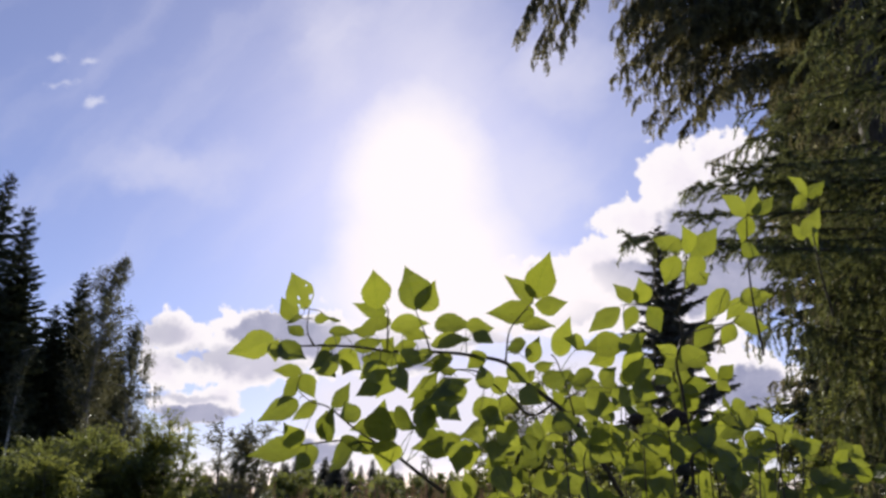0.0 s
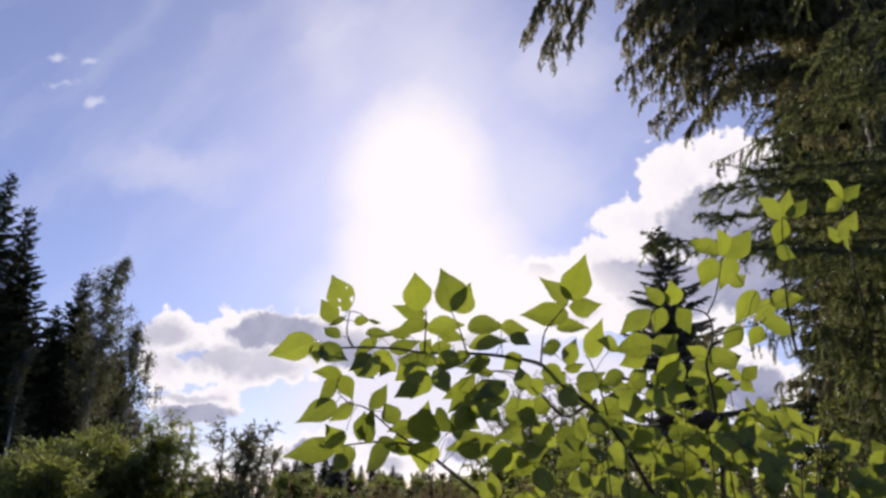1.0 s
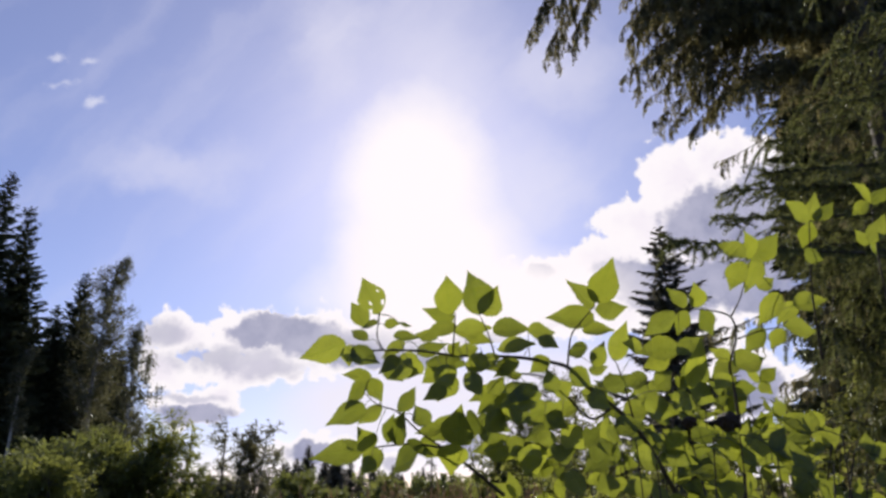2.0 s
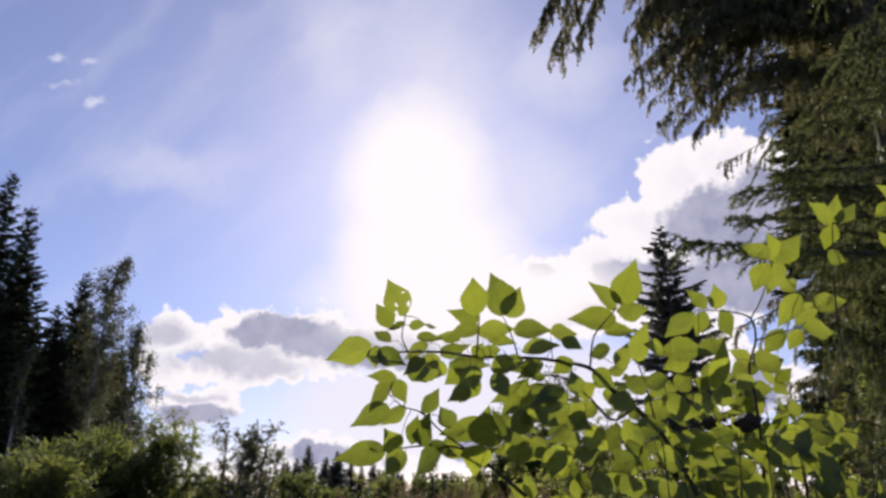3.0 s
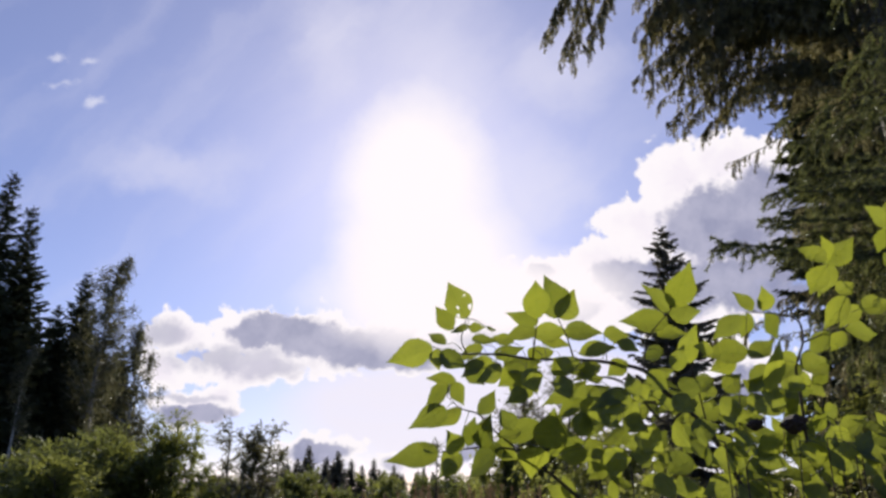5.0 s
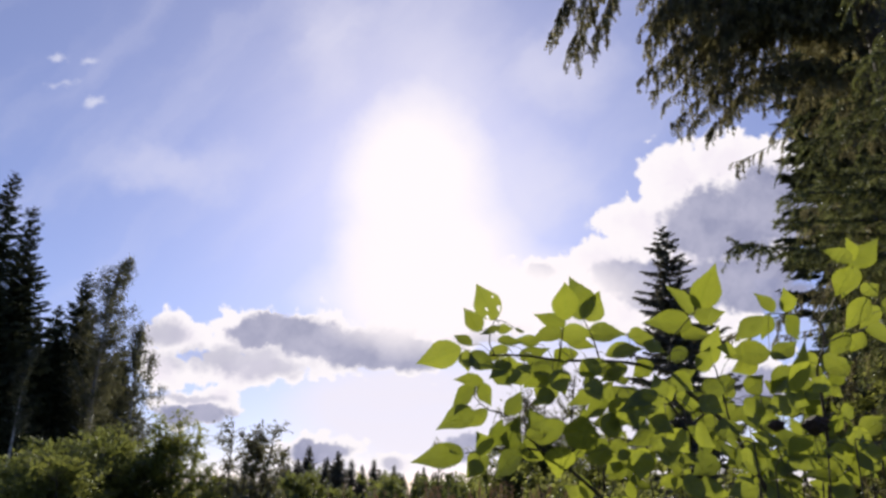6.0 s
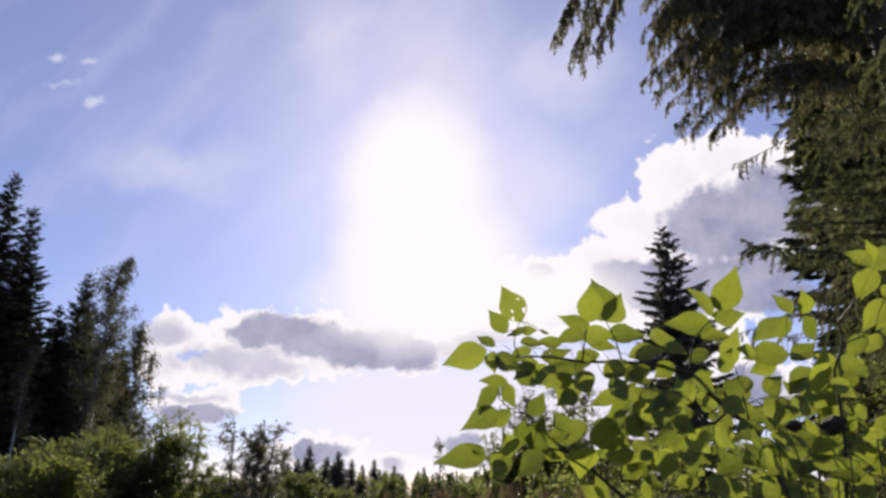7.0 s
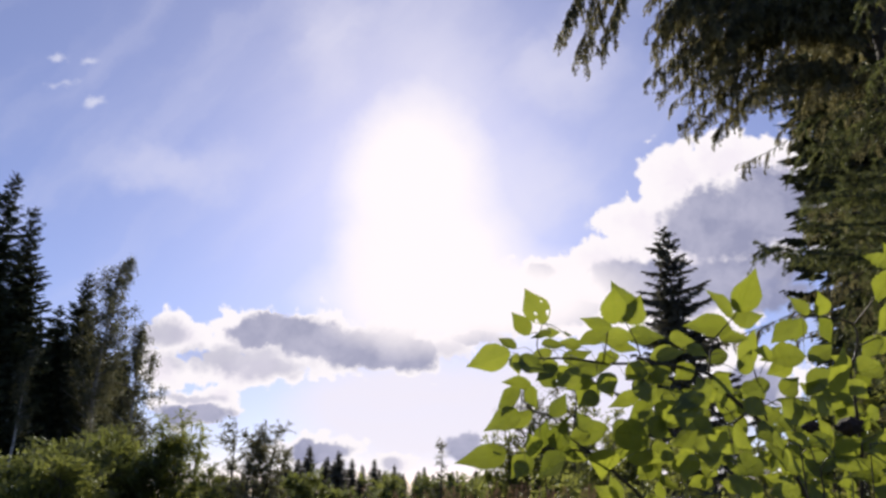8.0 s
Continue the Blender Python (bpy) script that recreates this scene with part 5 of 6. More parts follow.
def petioles():
    """Thin stalks from the leaflets' bases to the nearest stem of the same shrub."""
    for host, base in BASES:
        lines = np.vstack([p for h, p in LINES if h == host])
        away = np.linalg.norm(lines - base, axis=1)
        k = int(away.argmin())
        if 0.006 < away[k] < 0.11:
            foot, o = lines[k], np.array(host.location)
            mid = (foot + base) / 2 + [0, 0, 0.12 * away[k]]
            part("petiole", tube(spline([foot - o, mid - o, base - o], 6), 0.0009, 0.0006, 4), STALK, host)


# broad leaflets: base, tip, width and turn about the midrib
leaflet((-0.168, 1.116, 1.610), (-0.210, 1.145, 1.587), 0.038, 10)
leaflet((-0.203, 1.330, 1.659), (-0.155, 1.345, 1.627), 0.045, -7)
leaflet((-0.150, 1.277, 1.638), (-0.079, 1.252, 1.641), 0.037, -4)
leaflet((-0.100, 1.339, 1.628), (-0.130, 1.355, 1.574), 0.051, -15)
leaflet((-0.080, 1.112, 1.592), (-0.055, 1.103, 1.550), 0.032, 16)
leaflet((-0.051, 1.308, 1.671), (-0.103, 1.323, 1.661), 0.029, -8)
leaflet((-0.018, 1.221, 1.638), (-0.063, 1.229, 1.613), 0.035, 15)
leaflet((0.017, 1.209, 1.626), (-0.030, 1.242, 1.605), 0.038, 11)
leaflet((-0.016, 1.312, 1.586), (0.055, 1.302, 1.604), 0.034, 0)
leaflet((0.038, 1.099, 1.556), (-0.031, 1.118, 1.538), 0.043, -14)
leaflet((-0.014, 1.135, 1.548), (0.030, 1.154, 1.513), 0.044, -7)
leaflet((-0.079, 1.164, 1.534), (-0.043, 1.200, 1.502), 0.041, -14)
leaflet((-0.031, 1.380, 1.555), (-0.055, 1.407, 1.515), 0.033, 12)
leaflet((-0.121, 1.301, 1.522), (-0.170, 1.291, 1.511), 0.033, 13)
leaflet((-0.183, 1.291, 1.498), (-0.132, 1.324, 1.474), 0.032, -15)
leaflet((0.013, 1.381, 1.505), (-0.063, 1.403, 1.484), 0.043, -16)
leaflet((0.000, 1.320, 1.494), (0.039, 1.320, 1.501), 0.032, -2)
leaflet((0.035, 1.216, 1.483), (0.022, 1.220, 1.431), 0.042, -6)
leaflet((0.075, 1.268, 1.472), (0.122, 1.285, 1.482), 0.045, -6)
leaflet((0.108, 1.157, 1.431), (0.067, 1.144, 1.418), 0.047, 6)
leaflet((0.171, 1.242, 1.470), (0.127, 1.252, 1.443), 0.051, 10)
leaflet((0.206, 1.332, 1.426), (0.159, 1.323, 1.414), 0.052, -6)
leaflet((0.230, 1.303, 1.474), (0.285, 1.330, 1.453), 0.053, 0)
leaflet((0.254, 1.287, 1.425), (0.200, 1.295, 1.410), 0.045, -8)
leaflet((0.067, 1.283, 1.541), (0.106, 1.266, 1.518), 0.042, 14)
leaflet((0.130, 1.185, 1.568), (0.165, 1.173, 1.542), 0.037, 11)
leaflet((0.089, 1.288, 1.582), (0.125, 1.276, 1.603), 0.035, 14)
leaflet((-0.192, 1.203, 1.632), (-0.232, 1.209, 1.605), 0.039, 14)
leaflet((-0.167, 1.247, 1.640), (-0.182, 1.265, 1.605), 0.038, -8)
leaflet((-0.129, 1.288, 1.685), (-0.174, 1.300, 1.698), 0.030, 6)
leaflet((-0.077, 1.170, 1.606), (-0.026, 1.176, 1.627), 0.038, -1)
leaflet((-0.037, 1.177, 1.612), (-0.078, 1.157, 1.631), 0.033, 5)
leaflet((0.034, 1.200, 1.582), (-0.019, 1.184, 1.570), 0.038, 6)
leaflet((0.079, 1.264, 1.643), (0.044, 1.283, 1.620), 0.036, -4)
leaflet((0.077, 1.215, 1.574), (0.066, 1.219, 1.619), 0.032, -10)
leaflet((0.119, 1.285, 1.625), (0.161, 1.292, 1.595), 0.041, 10)
leaflet((0.069, 1.296, 1.564), (0.110, 1.305, 1.529), 0.043, 7)
leaflet((0.005, 1.239, 1.638), (-0.040, 1.255, 1.620), 0.033, 14)
leaflet((0.188, 1.310, 1.597), (0.246, 1.332, 1.624), 0.042, 7)
leaflet((0.243, 1.398, 1.554), (0.302, 1.409, 1.583), 0.046, -11)
leaflet((-0.146, 1.187, 1.514), (-0.166, 1.189, 1.551), 0.035, 11)
leaflet((-0.047, 1.172, 1.531), (-0.005, 1.178, 1.504), 0.043, 2)
leaflet((0.097, 1.277, 1.521), (0.139, 1.292, 1.483), 0.049, 15)
leaflet((0.282, 1.367, 1.679), (0.239, 1.354, 1.693), 0.039, -3)
leaflet((0.155, 1.284, 1.668), (0.119, 1.314, 1.661), 0.034, -6)
leaflet((-0.225, 1.112, 1.689), (-0.256, 1.119, 1.756), 0.047, -10, EATEN)
leaflet((-0.249, 1.144, 1.677), (-0.278, 1.150, 1.721), 0.033, -11)
leaflet((-0.283, 1.146, 1.648), (-0.360, 1.153, 1.621), 0.050, -14)
leaflet((-0.259, 1.265, 1.677), (-0.293, 1.280, 1.702), 0.027, 11)
leaflet((-0.275, 1.125, 1.640), (-0.271, 1.121, 1.602), 0.027, 1)
leaflet((-0.268, 1.126, 1.635), (-0.221, 1.124, 1.606), 0.039, 0)
leaflet((-0.242, 1.198, 1.599), (-0.296, 1.202, 1.604), 0.025, -13)
leaflet((-0.254, 1.257, 1.600), (-0.297, 1.293, 1.566), 0.035, -7)
leaflet((-0.250, 1.230, 1.602), (-0.226, 1.244, 1.561), 0.036, -14)
leaflet((-0.258, 1.257, 1.557), (-0.327, 1.243, 1.521), 0.044, -10)
leaflet((-0.231, 1.293, 1.562), (-0.277, 1.299, 1.527), 0.034, 14)
leaflet((-0.222, 1.066, 1.664), (-0.253, 1.093, 1.660), 0.018, -1)
leaflet((-0.219, 1.157, 1.682), (-0.190, 1.156, 1.685), 0.020, 5)
leaflet((-0.191, 1.128, 1.678), (-0.171, 1.151, 1.678), 0.012, -5)
leaflet((-0.210, 1.261, 1.684), (-0.159, 1.281, 1.685), 0.027, -3)
leaflet((-0.189, 1.274, 1.675), (-0.237, 1.292, 1.648), 0.034, 8)
leaflet((-0.224, 1.222, 1.627), (-0.188, 1.236, 1.596), 0.036, 6)
leaflet((-0.199, 1.269, 1.548), (-0.168, 1.267, 1.593), 0.035, -16)
leaflet((-0.201, 1.221, 1.488), (-0.182, 1.178, 1.541), 0.042, -11)
leaflet((-0.219, 1.291, 1.495), (-0.206, 1.260, 1.544), 0.033, -9)
leaflet((-0.236, 1.190, 1.478), (-0.258, 1.154, 1.511), 0.038, -9)
leaflet((-0.277, 1.356, 1.491), (-0.316, 1.360, 1.504), 0.022, 12)
leaflet((-0.273, 1.385, 1.489), (-0.379, 1.385, 1.472), 0.053, -4)
leaflet((-0.231, 1.326, 1.482), (-0.271, 1.339, 1.439), 0.048, 6)
leaflet((-0.165, 1.336, 1.487), (-0.215, 1.372, 1.440), 0.053, 14)
leaflet((-0.246, 1.303, 1.471), (-0.265, 1.309, 1.440), 0.033, 7)
leaflet((-0.166, 1.369, 1.498), (-0.113, 1.371, 1.475), 0.032, 10)
leaflet((-0.106, 1.103, 1.687), (-0.114, 1.069, 1.745), 0.050, 12)
leaflet((-0.047, 1.259, 1.726), (-0.070, 1.234, 1.805), 0.068, 7)
leaflet((-0.043, 1.262, 1.726), (-0.012, 1.248, 1.779), 0.056, -6)
leaflet((-0.098, 1.160, 1.694), (-0.156, 1.157, 1.710), 0.029, -14)
leaflet((-0.094, 1.220, 1.697), (-0.160, 1.205, 1.671), 0.035, 1)
leaflet((-0.097, 1.256, 1.692), (-0.024, 1.254, 1.700), 0.041, 11)
leaflet((-0.077, 1.285, 1.690), (-0.022, 1.265, 1.673), 0.030, 2)
leaflet((-0.017, 1.369, 1.720), (0.065, 1.370, 1.722), 0.050, 3)
leaflet((0.043, 1.279, 1.699), (0.098, 1.295, 1.699), 0.047, 1)
leaflet((0.177, 1.308, 1.731), (0.081, 1.314, 1.734), 0.056, 0)
leaflet((-0.020, 1.208, 1.647), (0.051, 1.212, 1.662), 0.039, -8)
leaflet((-0.167, 1.289, 1.660), (-0.106, 1.290, 1.676), 0.033, 6)
leaflet((-0.104, 1.240, 1.643), (-0.088, 1.217, 1.666), 0.028, 16)
leaflet((-0.142, 1.379, 1.663), (-0.061, 1.398, 1.656), 0.034, 15)
leaflet((-0.121, 1.164, 1.613), (-0.103, 1.170, 1.571), 0.042, -2)
leaflet((-0.109, 1.317, 1.644), (-0.159, 1.319, 1.606), 0.050, -15)
leaflet((-0.113, 1.248, 1.589), (-0.154, 1.231, 1.563), 0.033, -8)
leaflet((-0.012, 1.325, 1.600), (-0.072, 1.357, 1.576), 0.032, -11)
leaflet((-0.039, 1.216, 1.573), (-0.008, 1.219, 1.603), 0.032, -8)
leaflet((-0.093, 1.121, 1.480), (-0.090, 1.078, 1.538), 0.055, -10)
leaflet((-0.051, 1.340, 1.519), (-0.000, 1.360, 1.500), 0.034, 0)
leaflet((0.008, 1.162, 1.563), (-0.028, 1.185, 1.515), 0.050, -1)
leaflet((0.034, 1.107, 1.569), (-0.021, 1.107, 1.540), 0.031, 0)
leaflet((-0.020, 1.221, 1.571), (-0.059, 1.259, 1.539), 0.032, -10)
leaflet((-0.009, 1.224, 1.607), (0.027, 1.240, 1.610), 0.029, -8)
leaflet((0.054, 1.224, 1.673), (0.091, 1.216, 1.655), 0.032, -6)
leaflet((-0.041, 1.368, 1.498), (0.033, 1.356, 1.473), 0.045, 14)
leaflet((-0.076, 1.353, 1.541), (-0.167, 1.363, 1.500), 0.047, -10)
leaflet((0.051, 1.220, 1.507), (0.073, 1.206, 1.473), 0.036, -14)
leaflet((0.006, 1.285, 1.492), (0.028, 1.283, 1.459), 0.030, -3)
leaflet((0.077, 1.287, 1.528), (0.029, 1.307, 1.497), 0.038, 15)
leaflet((-0.095, 1.267, 1.491), (-0.104, 1.310, 1.440), 0.058, -8)
leaflet((0.035, 1.236, 1.489), (0.047, 1.263, 1.438), 0.056, 13)
leaflet((0.167, 1.242, 1.744), (0.195, 1.195, 1.819), 0.057, 11)
leaflet((0.169, 1.271, 1.741), (0.114, 1.250, 1.791), 0.049, 9)
leaflet((0.178, 1.299, 1.745), (0.240, 1.290, 1.749), 0.044, 4)
leaflet((0.154, 1.310, 1.704), (0.219, 1.312, 1.707), 0.045, -13)
leaflet((0.154, 1.226, 1.621), (0.171, 1.212, 1.666), 0.031, -4)
leaflet((0.345, 1.347, 1.667), (0.406, 1.360, 1.706), 0.040, -12)
leaflet((0.330, 1.257, 1.588), (0.350, 1.220, 1.678), 0.040, 14)
leaflet((0.406, 1.129, 1.793), (0.365, 1.142, 1.827), 0.052, 14)
leaflet((0.454, 1.211, 1.820), (0.435, 1.173, 1.862), 0.041, 1)
leaflet((0.463, 1.224, 1.820), (0.505, 1.192, 1.866), 0.044, -3)
leaflet((0.402, 1.127, 1.786), (0.384, 1.159, 1.742), 0.038, 7)
leaflet((0.494, 1.263, 1.833), (0.460, 1.271, 1.768), 0.039, -5)
leaflet((0.437, 1.164, 1.749), (0.465, 1.156, 1.766), 0.032, -4)
leaflet((0.537, 1.140, 1.866), (0.486, 1.117, 1.897), 0.044, -6)
leaflet((0.563, 1.178, 1.884), (0.582, 1.182, 1.944), 0.028, 0)
leaflet((0.563, 1.170, 1.881), (0.614, 1.184, 1.924), 0.030, -12)
leaflet((0.555, 1.169, 1.877), (0.549, 1.202, 1.836), 0.034, -1)
leaflet((0.525, 1.152, 1.816), (0.560, 1.159, 1.799), 0.031, 12)
leaflet((0.633, 1.108, 1.891), (0.590, 1.081, 1.916), 0.037, 0)
leaflet((0.634, 1.109, 1.888), (0.658, 1.089, 1.911), 0.026, -5)
leaflet((0.655, 1.148, 1.907), (0.636, 1.175, 1.891), 0.027, -3)
leaflet((0.597, 1.080, 1.803), (0.634, 1.079, 1.858), 0.029, -16)
leaflet((0.667, 1.190, 1.869), (0.707, 1.235, 1.832), 0.034, 15)
leaflet((0.625, 1.134, 1.818), (0.611, 1.135, 1.850), 0.025, -10)
leaflet((0.270, 1.338, 1.578), (0.338, 1.348, 1.553), 0.057, 5)
leaflet((0.319, 1.319, 1.588), (0.362, 1.319, 1.556), 0.049, -6)
leaflet((0.200, 1.311, 1.514), (0.256, 1.307, 1.534), 0.050, -14)
leaflet((0.202, 1.413, 1.547), (0.244, 1.437, 1.500), 0.057, -10)
leaflet((0.147, 1.403, 1.577), (0.097, 1.400, 1.552), 0.044, 13)
leaflet((0.178, 1.516, 1.507), (0.218, 1.512, 1.542), 0.047, -8)
leaflet((0.061, 1.447, 1.557), (0.125, 1.453, 1.580), 0.048, 16)
leaflet((0.160, 1.399, 1.599), (0.220, 1.429, 1.584), 0.044, 10)
shrub = SHRUBS[1]
leaflet((0.328, 1.452, 1.617), (0.353, 1.415, 1.647), 0.046, -3)
leaflet((0.371, 1.375, 1.607), (0.427, 1.394, 1.581), 0.046, 14)
leaflet((0.231, 1.392, 1.664), (0.259, 1.381, 1.745), 0.043, 10)
leaflet((0.375, 1.420, 1.693), (0.289, 1.449, 1.691), 0.063, -4)
leaflet((0.396, 1.417, 1.781), (0.362, 1.425, 1.827), 0.038, -3)
leaflet((0.415, 1.393, 1.775), (0.405, 1.371, 1.824), 0.042, -4)
leaflet((0.368, 1.408, 1.769), (0.298, 1.404, 1.715), 0.045, -7)
leaflet((0.426, 1.498, 1.795), (0.402, 1.506, 1.738), 0.036, -14)
leaflet((0.445, 1.461, 1.787), (0.474, 1.485, 1.733), 0.052, -2)
leaflet((0.372, 1.482, 1.701), (0.401, 1.457, 1.701), 0.044, -11)
leaflet((0.427, 1.429, 1.662), (0.364, 1.429, 1.606), 0.057, -3)
leaflet((0.492, 1.455, 1.676), (0.453, 1.466, 1.703), 0.032, -15)
leaflet((0.557, 1.569, 1.692), (0.486, 1.560, 1.654), 0.053, 14)
leaflet((0.493, 1.442, 1.661), (0.564, 1.448, 1.680), 0.062, -8)
leaflet((0.429, 1.314, 1.622), (0.400, 1.324, 1.595), 0.035, -8)
leaflet((0.596, 1.406, 1.809), (0.554, 1.442, 1.744), 0.045, 9)
leaflet((0.673, 1.491, 1.812), (0.625, 1.501, 1.763), 0.039, -2)
leaflet((0.623, 1.411, 1.783), (0.685, 1.386, 1.791), 0.052, -4)
leaflet((0.662, 1.546, 1.773), (0.755, 1.577, 1.765), 0.058, 0)
leaflet((0.587, 1.481, 1.751), (0.547, 1.506, 1.697), 0.041, 3)
leaflet((0.671, 1.568, 1.770), (0.645, 1.590, 1.726), 0.038, 10)
leaflet((0.673, 1.729, 1.510), (0.769, 1.754, 1.473), 0.078, -10)
leaflet((0.636, 1.562, 1.541), (0.561, 1.567, 1.515), 0.044, -15)
leaflet((0.704, 1.706, 1.551), (0.753, 1.670, 1.590), 0.051, -11)
leaflet((0.624, 1.598, 1.520), (0.576, 1.603, 1.462), 0.055, 11)
leaflet((0.747, 1.668, 1.535), (0.797, 1.650, 1.549), 0.058, 10)
leaflet((0.559, 1.584, 1.528), (0.509, 1.575, 1.480), 0.049, -14)
leaflet((0.382, 1.508, 1.494), (0.311, 1.483, 1.499), 0.042, 14)
leaflet((0.389, 1.489, 1.512), (0.345, 1.501, 1.536), 0.038, -16)
leaflet((0.429, 1.564, 1.520), (0.496, 1.585, 1.541), 0.046, -9)
leaflet((0.436, 1.624, 1.494), (0.514, 1.616, 1.486), 0.050, 3)
leaflet((0.439, 1.561, 1.481), (0.386, 1.562, 1.437), 0.051, 15)
leaflet((0.361, 1.492, 1.554), (0.312, 1.482, 1.567), 0.036, 2)
leaflet((0.361, 1.451, 1.677), (0.306, 1.464, 1.660), 0.044, -7)
leaflet((0.322, 1.486, 1.644), (0.273, 1.509, 1.626), 0.047, 16)
leaflet((0.195, 1.475, 1.655), (0.239, 1.479, 1.667), 0.030, -13)
leaflet((0.194, 1.475, 1.647), (0.161, 1.502, 1.627), 0.030, 5)
shrub = SHRUBS[0]
stem([(0.410, 1.513, 1.318), (0.351, 1.461, 1.405), (0.261, 1.386, 1.529), (0.161, 1.329, 1.600), (0.117, 1.296, 1.633), (0.043, 1.271, 1.644), (-0.024, 1.249, 1.645), (-0.097, 1.239, 1.644), (-0.161, 1.216, 1.648), (-0.232, 1.186, 1.643), (-0.261, 1.167, 1.637)], 0.0042, 0.0012)
stem([(0.117, 1.296, 1.633), (0.123, 1.277, 1.686), (0.142, 1.267, 1.713), (0.165, 1.248, 1.738)], 0.0016, 0.0008)
stem([(-0.024, 1.248, 1.648), (-0.036, 1.235, 1.685), (-0.051, 1.233, 1.719)], 0.0014, 0.0008)
stem([(-0.100, 1.238, 1.646), (-0.098, 1.206, 1.678), (-0.096, 1.185, 1.707)], 0.0014, 0.0008)
stem([(-0.222, 1.186, 1.643), (-0.232, 1.168, 1.665), (-0.225, 1.136, 1.695)], 0.0012, 0.0007)
shrub = SHRUBS[1]
stem([(0.563, 1.665, 1.309), (0.548, 1.610, 1.405), (0.535, 1.556, 1.498), (0.508, 1.494, 1.611), (0.493, 1.464, 1.667), (0.502, 1.436, 1.716), (0.487, 1.411, 1.758), (0.438, 1.406, 1.772), (0.374, 1.395, 1.772)], 0.0036, 0.0010)
stem([(0.487, 1.411, 1.758), (0.477, 1.329, 1.778), (0.434, 1.172, 1.803)], 0.0016, 0.0009)
stem([(0.502, 1.436, 1.716), (0.583, 1.489, 1.747), (0.655, 1.534, 1.770), (0.693, 1.528, 1.815)], 0.0016, 0.0009)
shrub = SHRUBS[0]
stem([(0.217, 1.382, 1.569), (0.167, 1.369, 1.546), (0.104, 1.319, 1.597), (0.056, 1.291, 1.618), (-0.006, 1.240, 1.610)], 0.0022, 0.0010)
stem([(0.001, 1.419, 1.405), (-0.058, 1.372, 1.448), (-0.110, 1.328, 1.483), (-0.169, 1.313, 1.494), (-0.221, 1.304, 1.490), (-0.273, 1.296, 1.483)], 0.0028, 0.0010)
stem([(-0.110, 1.328, 1.483), (-0.159, 1.296, 1.513), (-0.200, 1.242, 1.545), (-0.232, 1.238, 1.555), (-0.257, 1.231, 1.576)], 0.0015, 0.0008)
stem([(0.259, 1.385, 1.531), (0.239, 1.353, 1.592), (0.215, 1.314, 1.641), (0.203, 1.300, 1.650)], 0.0016, 0.0008)
stem([(0.538, 1.556, 1.498), (0.617, 1.617, 1.504), (0.667, 1.624, 1.545)], 0.0016, 0.0009)
stem([(0.446, 1.568, 1.405), (0.426, 1.562, 1.510), (0.402, 1.556, 1.498)], 0.0016, 0.0009)
shrub = SHRUBS[1]
stem([(0.613, 1.320, 1.653), (0.557, 1.209, 1.758), (0.536, 1.139, 1.867)], 0.0018, 0.0009)
stem([(0.730, 1.267, 1.715), (0.671, 1.179, 1.786), (0.628, 1.101, 1.887)], 0.0018, 0.0009)
DRIED = (0.485, 1.494, 1.552)
DRIED_TOO = (0.411, 1.516, 1.553)


petioles()
def withered(at, size):
    """A dried, curled leaf that hangs on in the shrub."""
    bm = bmesh.new()
    bmesh.ops.create_icosphere(bm, subdivisions=3, radius=size)
    for v in bm.verts:
        v.co *= 1 + 0.35 * noise.noise(v.co * (2.0 / size) + Vector(at))
        v.co.z *= 0.75
    part("withered_leaf", bm, DRY, shrub, "dark withered curled leaf").location = Vector(at) - shrub.location


shrub = SHRUBS[1]
withered(DRIED, 0.025)
withered(DRIED_TOO, 0.016)


def frond(rng, base, way, size, count):
    """A compound leaf: a thin stalk with a leaflet at its end and pairs along it."""
    base, way = np.array(base), unit(np.array(way, float))
    tip = base + way * size * 0.8 + [0, 0, -0.015]
    side = unit(np.cross(way, [0.0, -0.9, 0.4]))
    stem([base, (base + tip) / 2 + [0, 0, 0.008], tip], 0.0011, 0.0006, STALK)
    leaflet(tip, tip + unit(way + rng.standard_normal(3) * 0.2) * size * 0.85, size * rng.uniform(0.46, 0.66), rng.uniform(-38, 38))
    for k in range(count // 2):
        p = base + (tip - base) * (0.9 - 0.42 * k)
        for s in (-1, 1):
            d = unit(way * 0.45 + side * s + rng.standard_normal(3) * 0.22)
            leaflet(p, p + d * size * rng.uniform(0.6, 0.85), size * rng.uniform(0.36, 0.52), rng.uniform(-38, 38))


def undergrowth(shoots, xs, ys, crest, seed, levels, size=1.0):
    """Upright shoots thick with leaves; crest: the height that the shoots reach, as (x, z) knots."""
    rng = np.random.default_rng(seed)
    foot0 = np.array(shrub.location)
    for k in range(shoots):
        x, y = xs[0] + (xs[1] - xs[0]) * (k + rng.uniform(0, 1)) / shoots, rng.uniform(*ys)
        top = np.interp(x, [c[0] for c in crest], [c[1] for c in crest]) + rng.uniform(-0.06, 0.0)
        foot = foot0 + np.array([(x - foot0[0]) * 0.45, rng.uniform(-0.12, 0.12), 0.0])
        end = np.array([x, y, top])
        line = spline([foot, foot * 0.45 + end * 0.55 + rng.standard_normal(3) * 0.03, end], 12)
        stem([foot, line[6], end], 0.0026, 0.0009)
        for q in levels:
            o = np.array([np.interp(q, np.linspace(0, 1, 12), line[:, i]) for i in range(3)])
            a = rng.uniform(0, 2 * np.pi)
            frond(rng, o, (math.cos(a), math.sin(a) * 0.6, rng.uniform(-0.2, 0.5)), rng.uniform(0.055, 0.085) * size, 2)


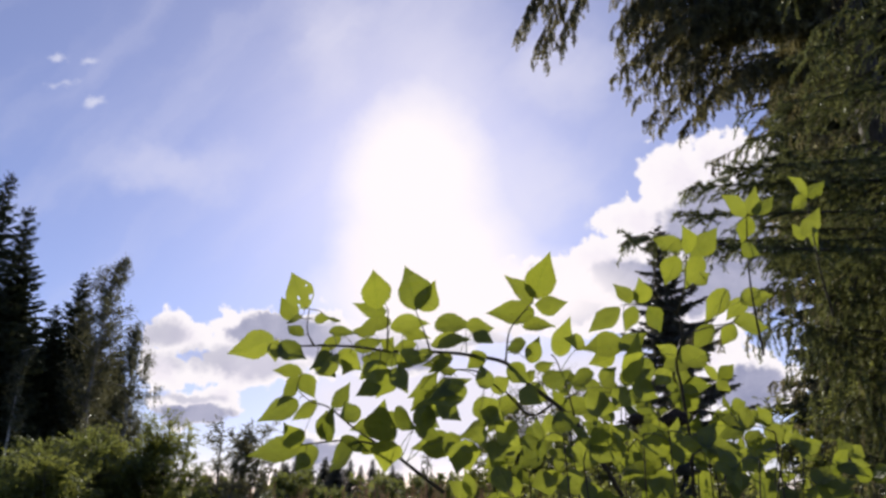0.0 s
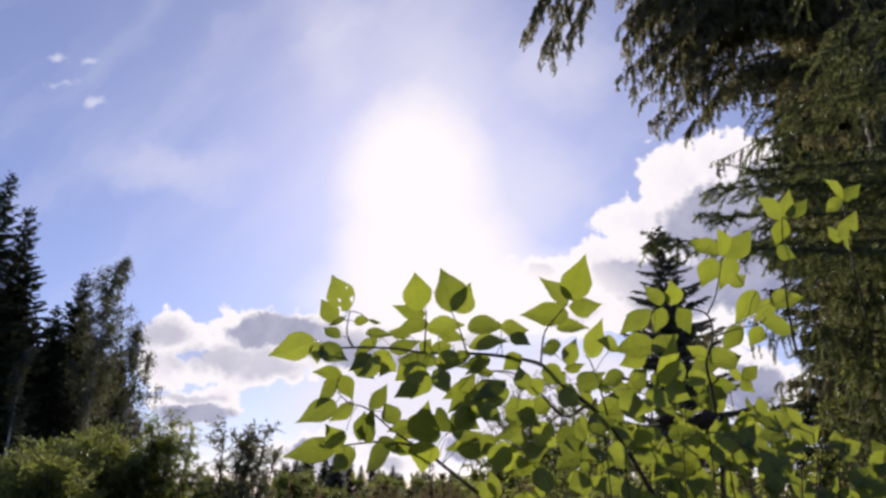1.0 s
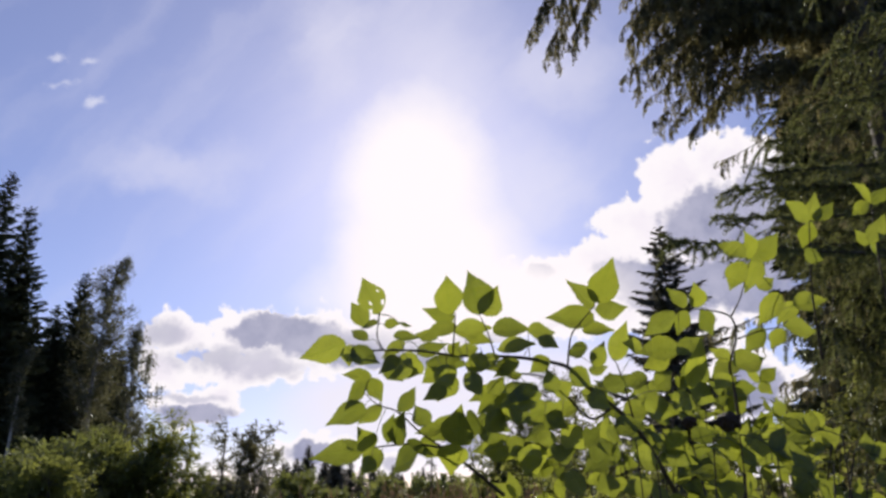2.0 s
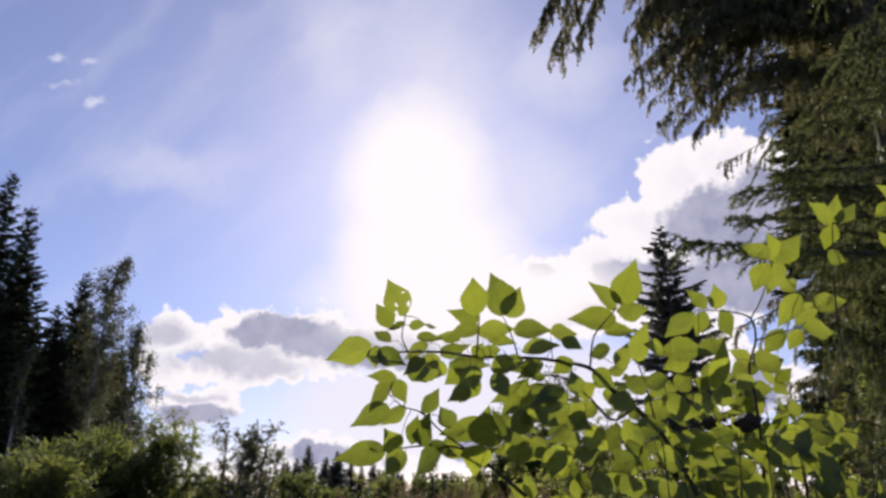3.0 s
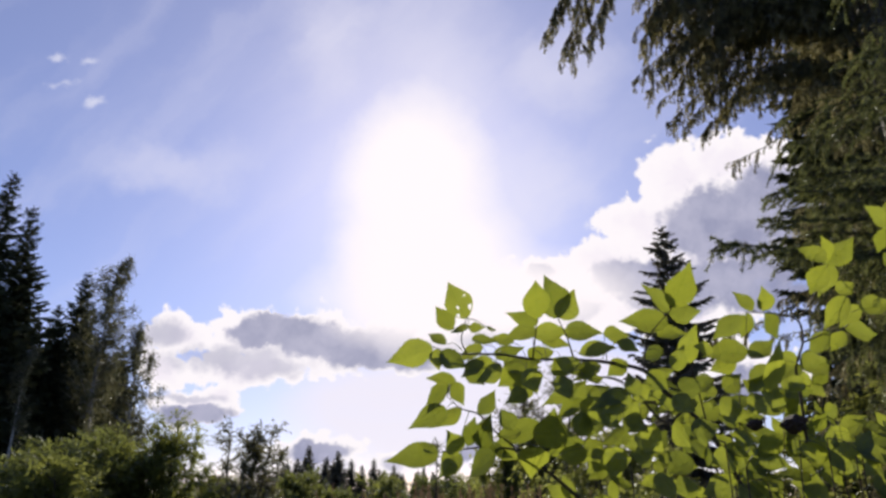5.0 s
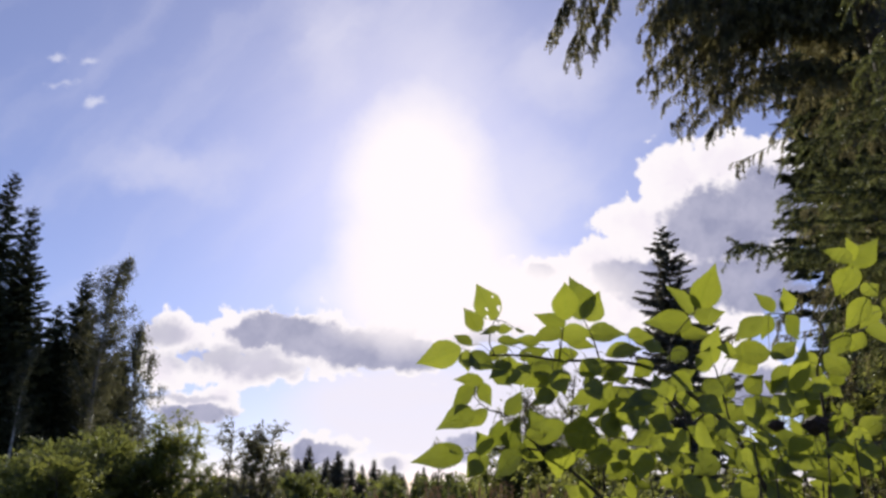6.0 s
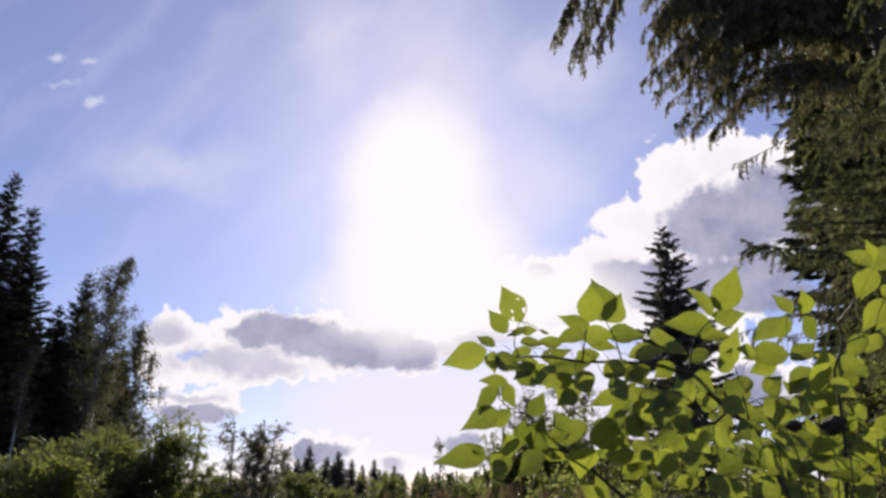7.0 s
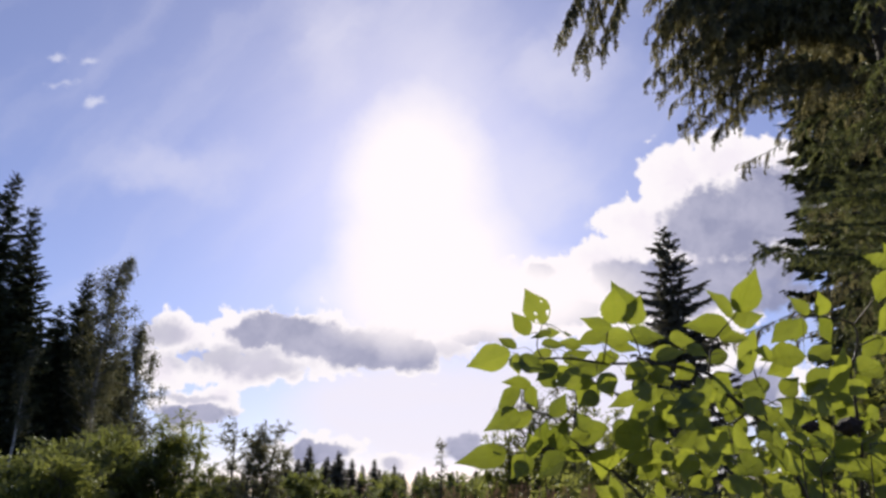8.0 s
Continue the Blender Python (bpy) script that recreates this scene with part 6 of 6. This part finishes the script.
shrub = SHRUBS[0]
undergrowth(7, (0.14, 0.58), (1.02, 1.20), ((-0.05, 1.40), (0.02, 1.45), (0.2, 1.51), (0.6, 1.51)), 21, (0.92, 1.0), 0.88)
shrub = SHRUBS[1]
undergrowth(9, (0.38, 1.00), (1.15, 1.36), ((0.4, 1.51), (0.66, 1.51), (0.74, 1.45), (1.2, 1.43)), 22, (0.90, 0.95, 1.0), 0.92)
shrub = SHRUBS[2]
undergrowth(12, (0.24, 1.1), (1.45, 1.80), ((-0.05, 1.44), (0.1, 1.52), (0.3, 1.66), (0.70, 1.66), (0.80, 1.47), (1.2, 1.44)), 23, (0.86, 0.91, 0.96, 1.0))
undergrowth(8, (0.10, 0.82), (1.80, 2.10), ((-0.05, 1.44), (0.15, 1.56), (0.35, 1.72), (0.70, 1.72), (0.80, 1.60), (0.9, 1.50)), 24, (0.86, 0.91, 0.96, 1.0), 1.1)


def tall_grass(at, label, n, seed):
    """A tuft of tall grass with feathery brownish-pink heads."""
    rng = np.random.default_rng(seed)
    root = thing("grass_tuft", at, label, "grass", "tall grass tufts")
    stalks, heads = [], []
    for k in range(n):
        foot = np.array([*rng.normal(0, 0.10, 2), -0.05])
        tip = foot + [*rng.normal(0, 0.10, 2), rng.uniform(1.25, 1.52)]
        c = spline([foot, foot * 0.4 + tip * 0.6 + [*rng.normal(0, 0.02, 2), 0], tip], 7)
        stalks.append(tube(c, 0.0018, 0.0008, 3))
        m = 60
        f = rng.uniform(0, 1, m)
        p = tip + (c[-2] - tip) * f[:, None] * 0.95
        heads.append(blades(p, unit(rng.standard_normal((m, 3)) * 0.6 + [0, 0, 0.8]), rng.uniform(0.015, 0.04, m) * (0.5 + f), 0.004, rng))
    tagged(part("straw", joined(stalks), STRAW, root), kind="stuff")
    tagged(part("plume", joined(heads), STRAW, root), kind="stuff")


grass_rng = random.Random(4)
for k in range(9):
    tall_grass((-0.55 + 0.105 * k + grass_rng.uniform(-0.04, 0.04), 3.55 + grass_rng.uniform(-0.35, 0.35), 0.0), "tall dry grass with brownish pink seed heads", 26, 300 + k)
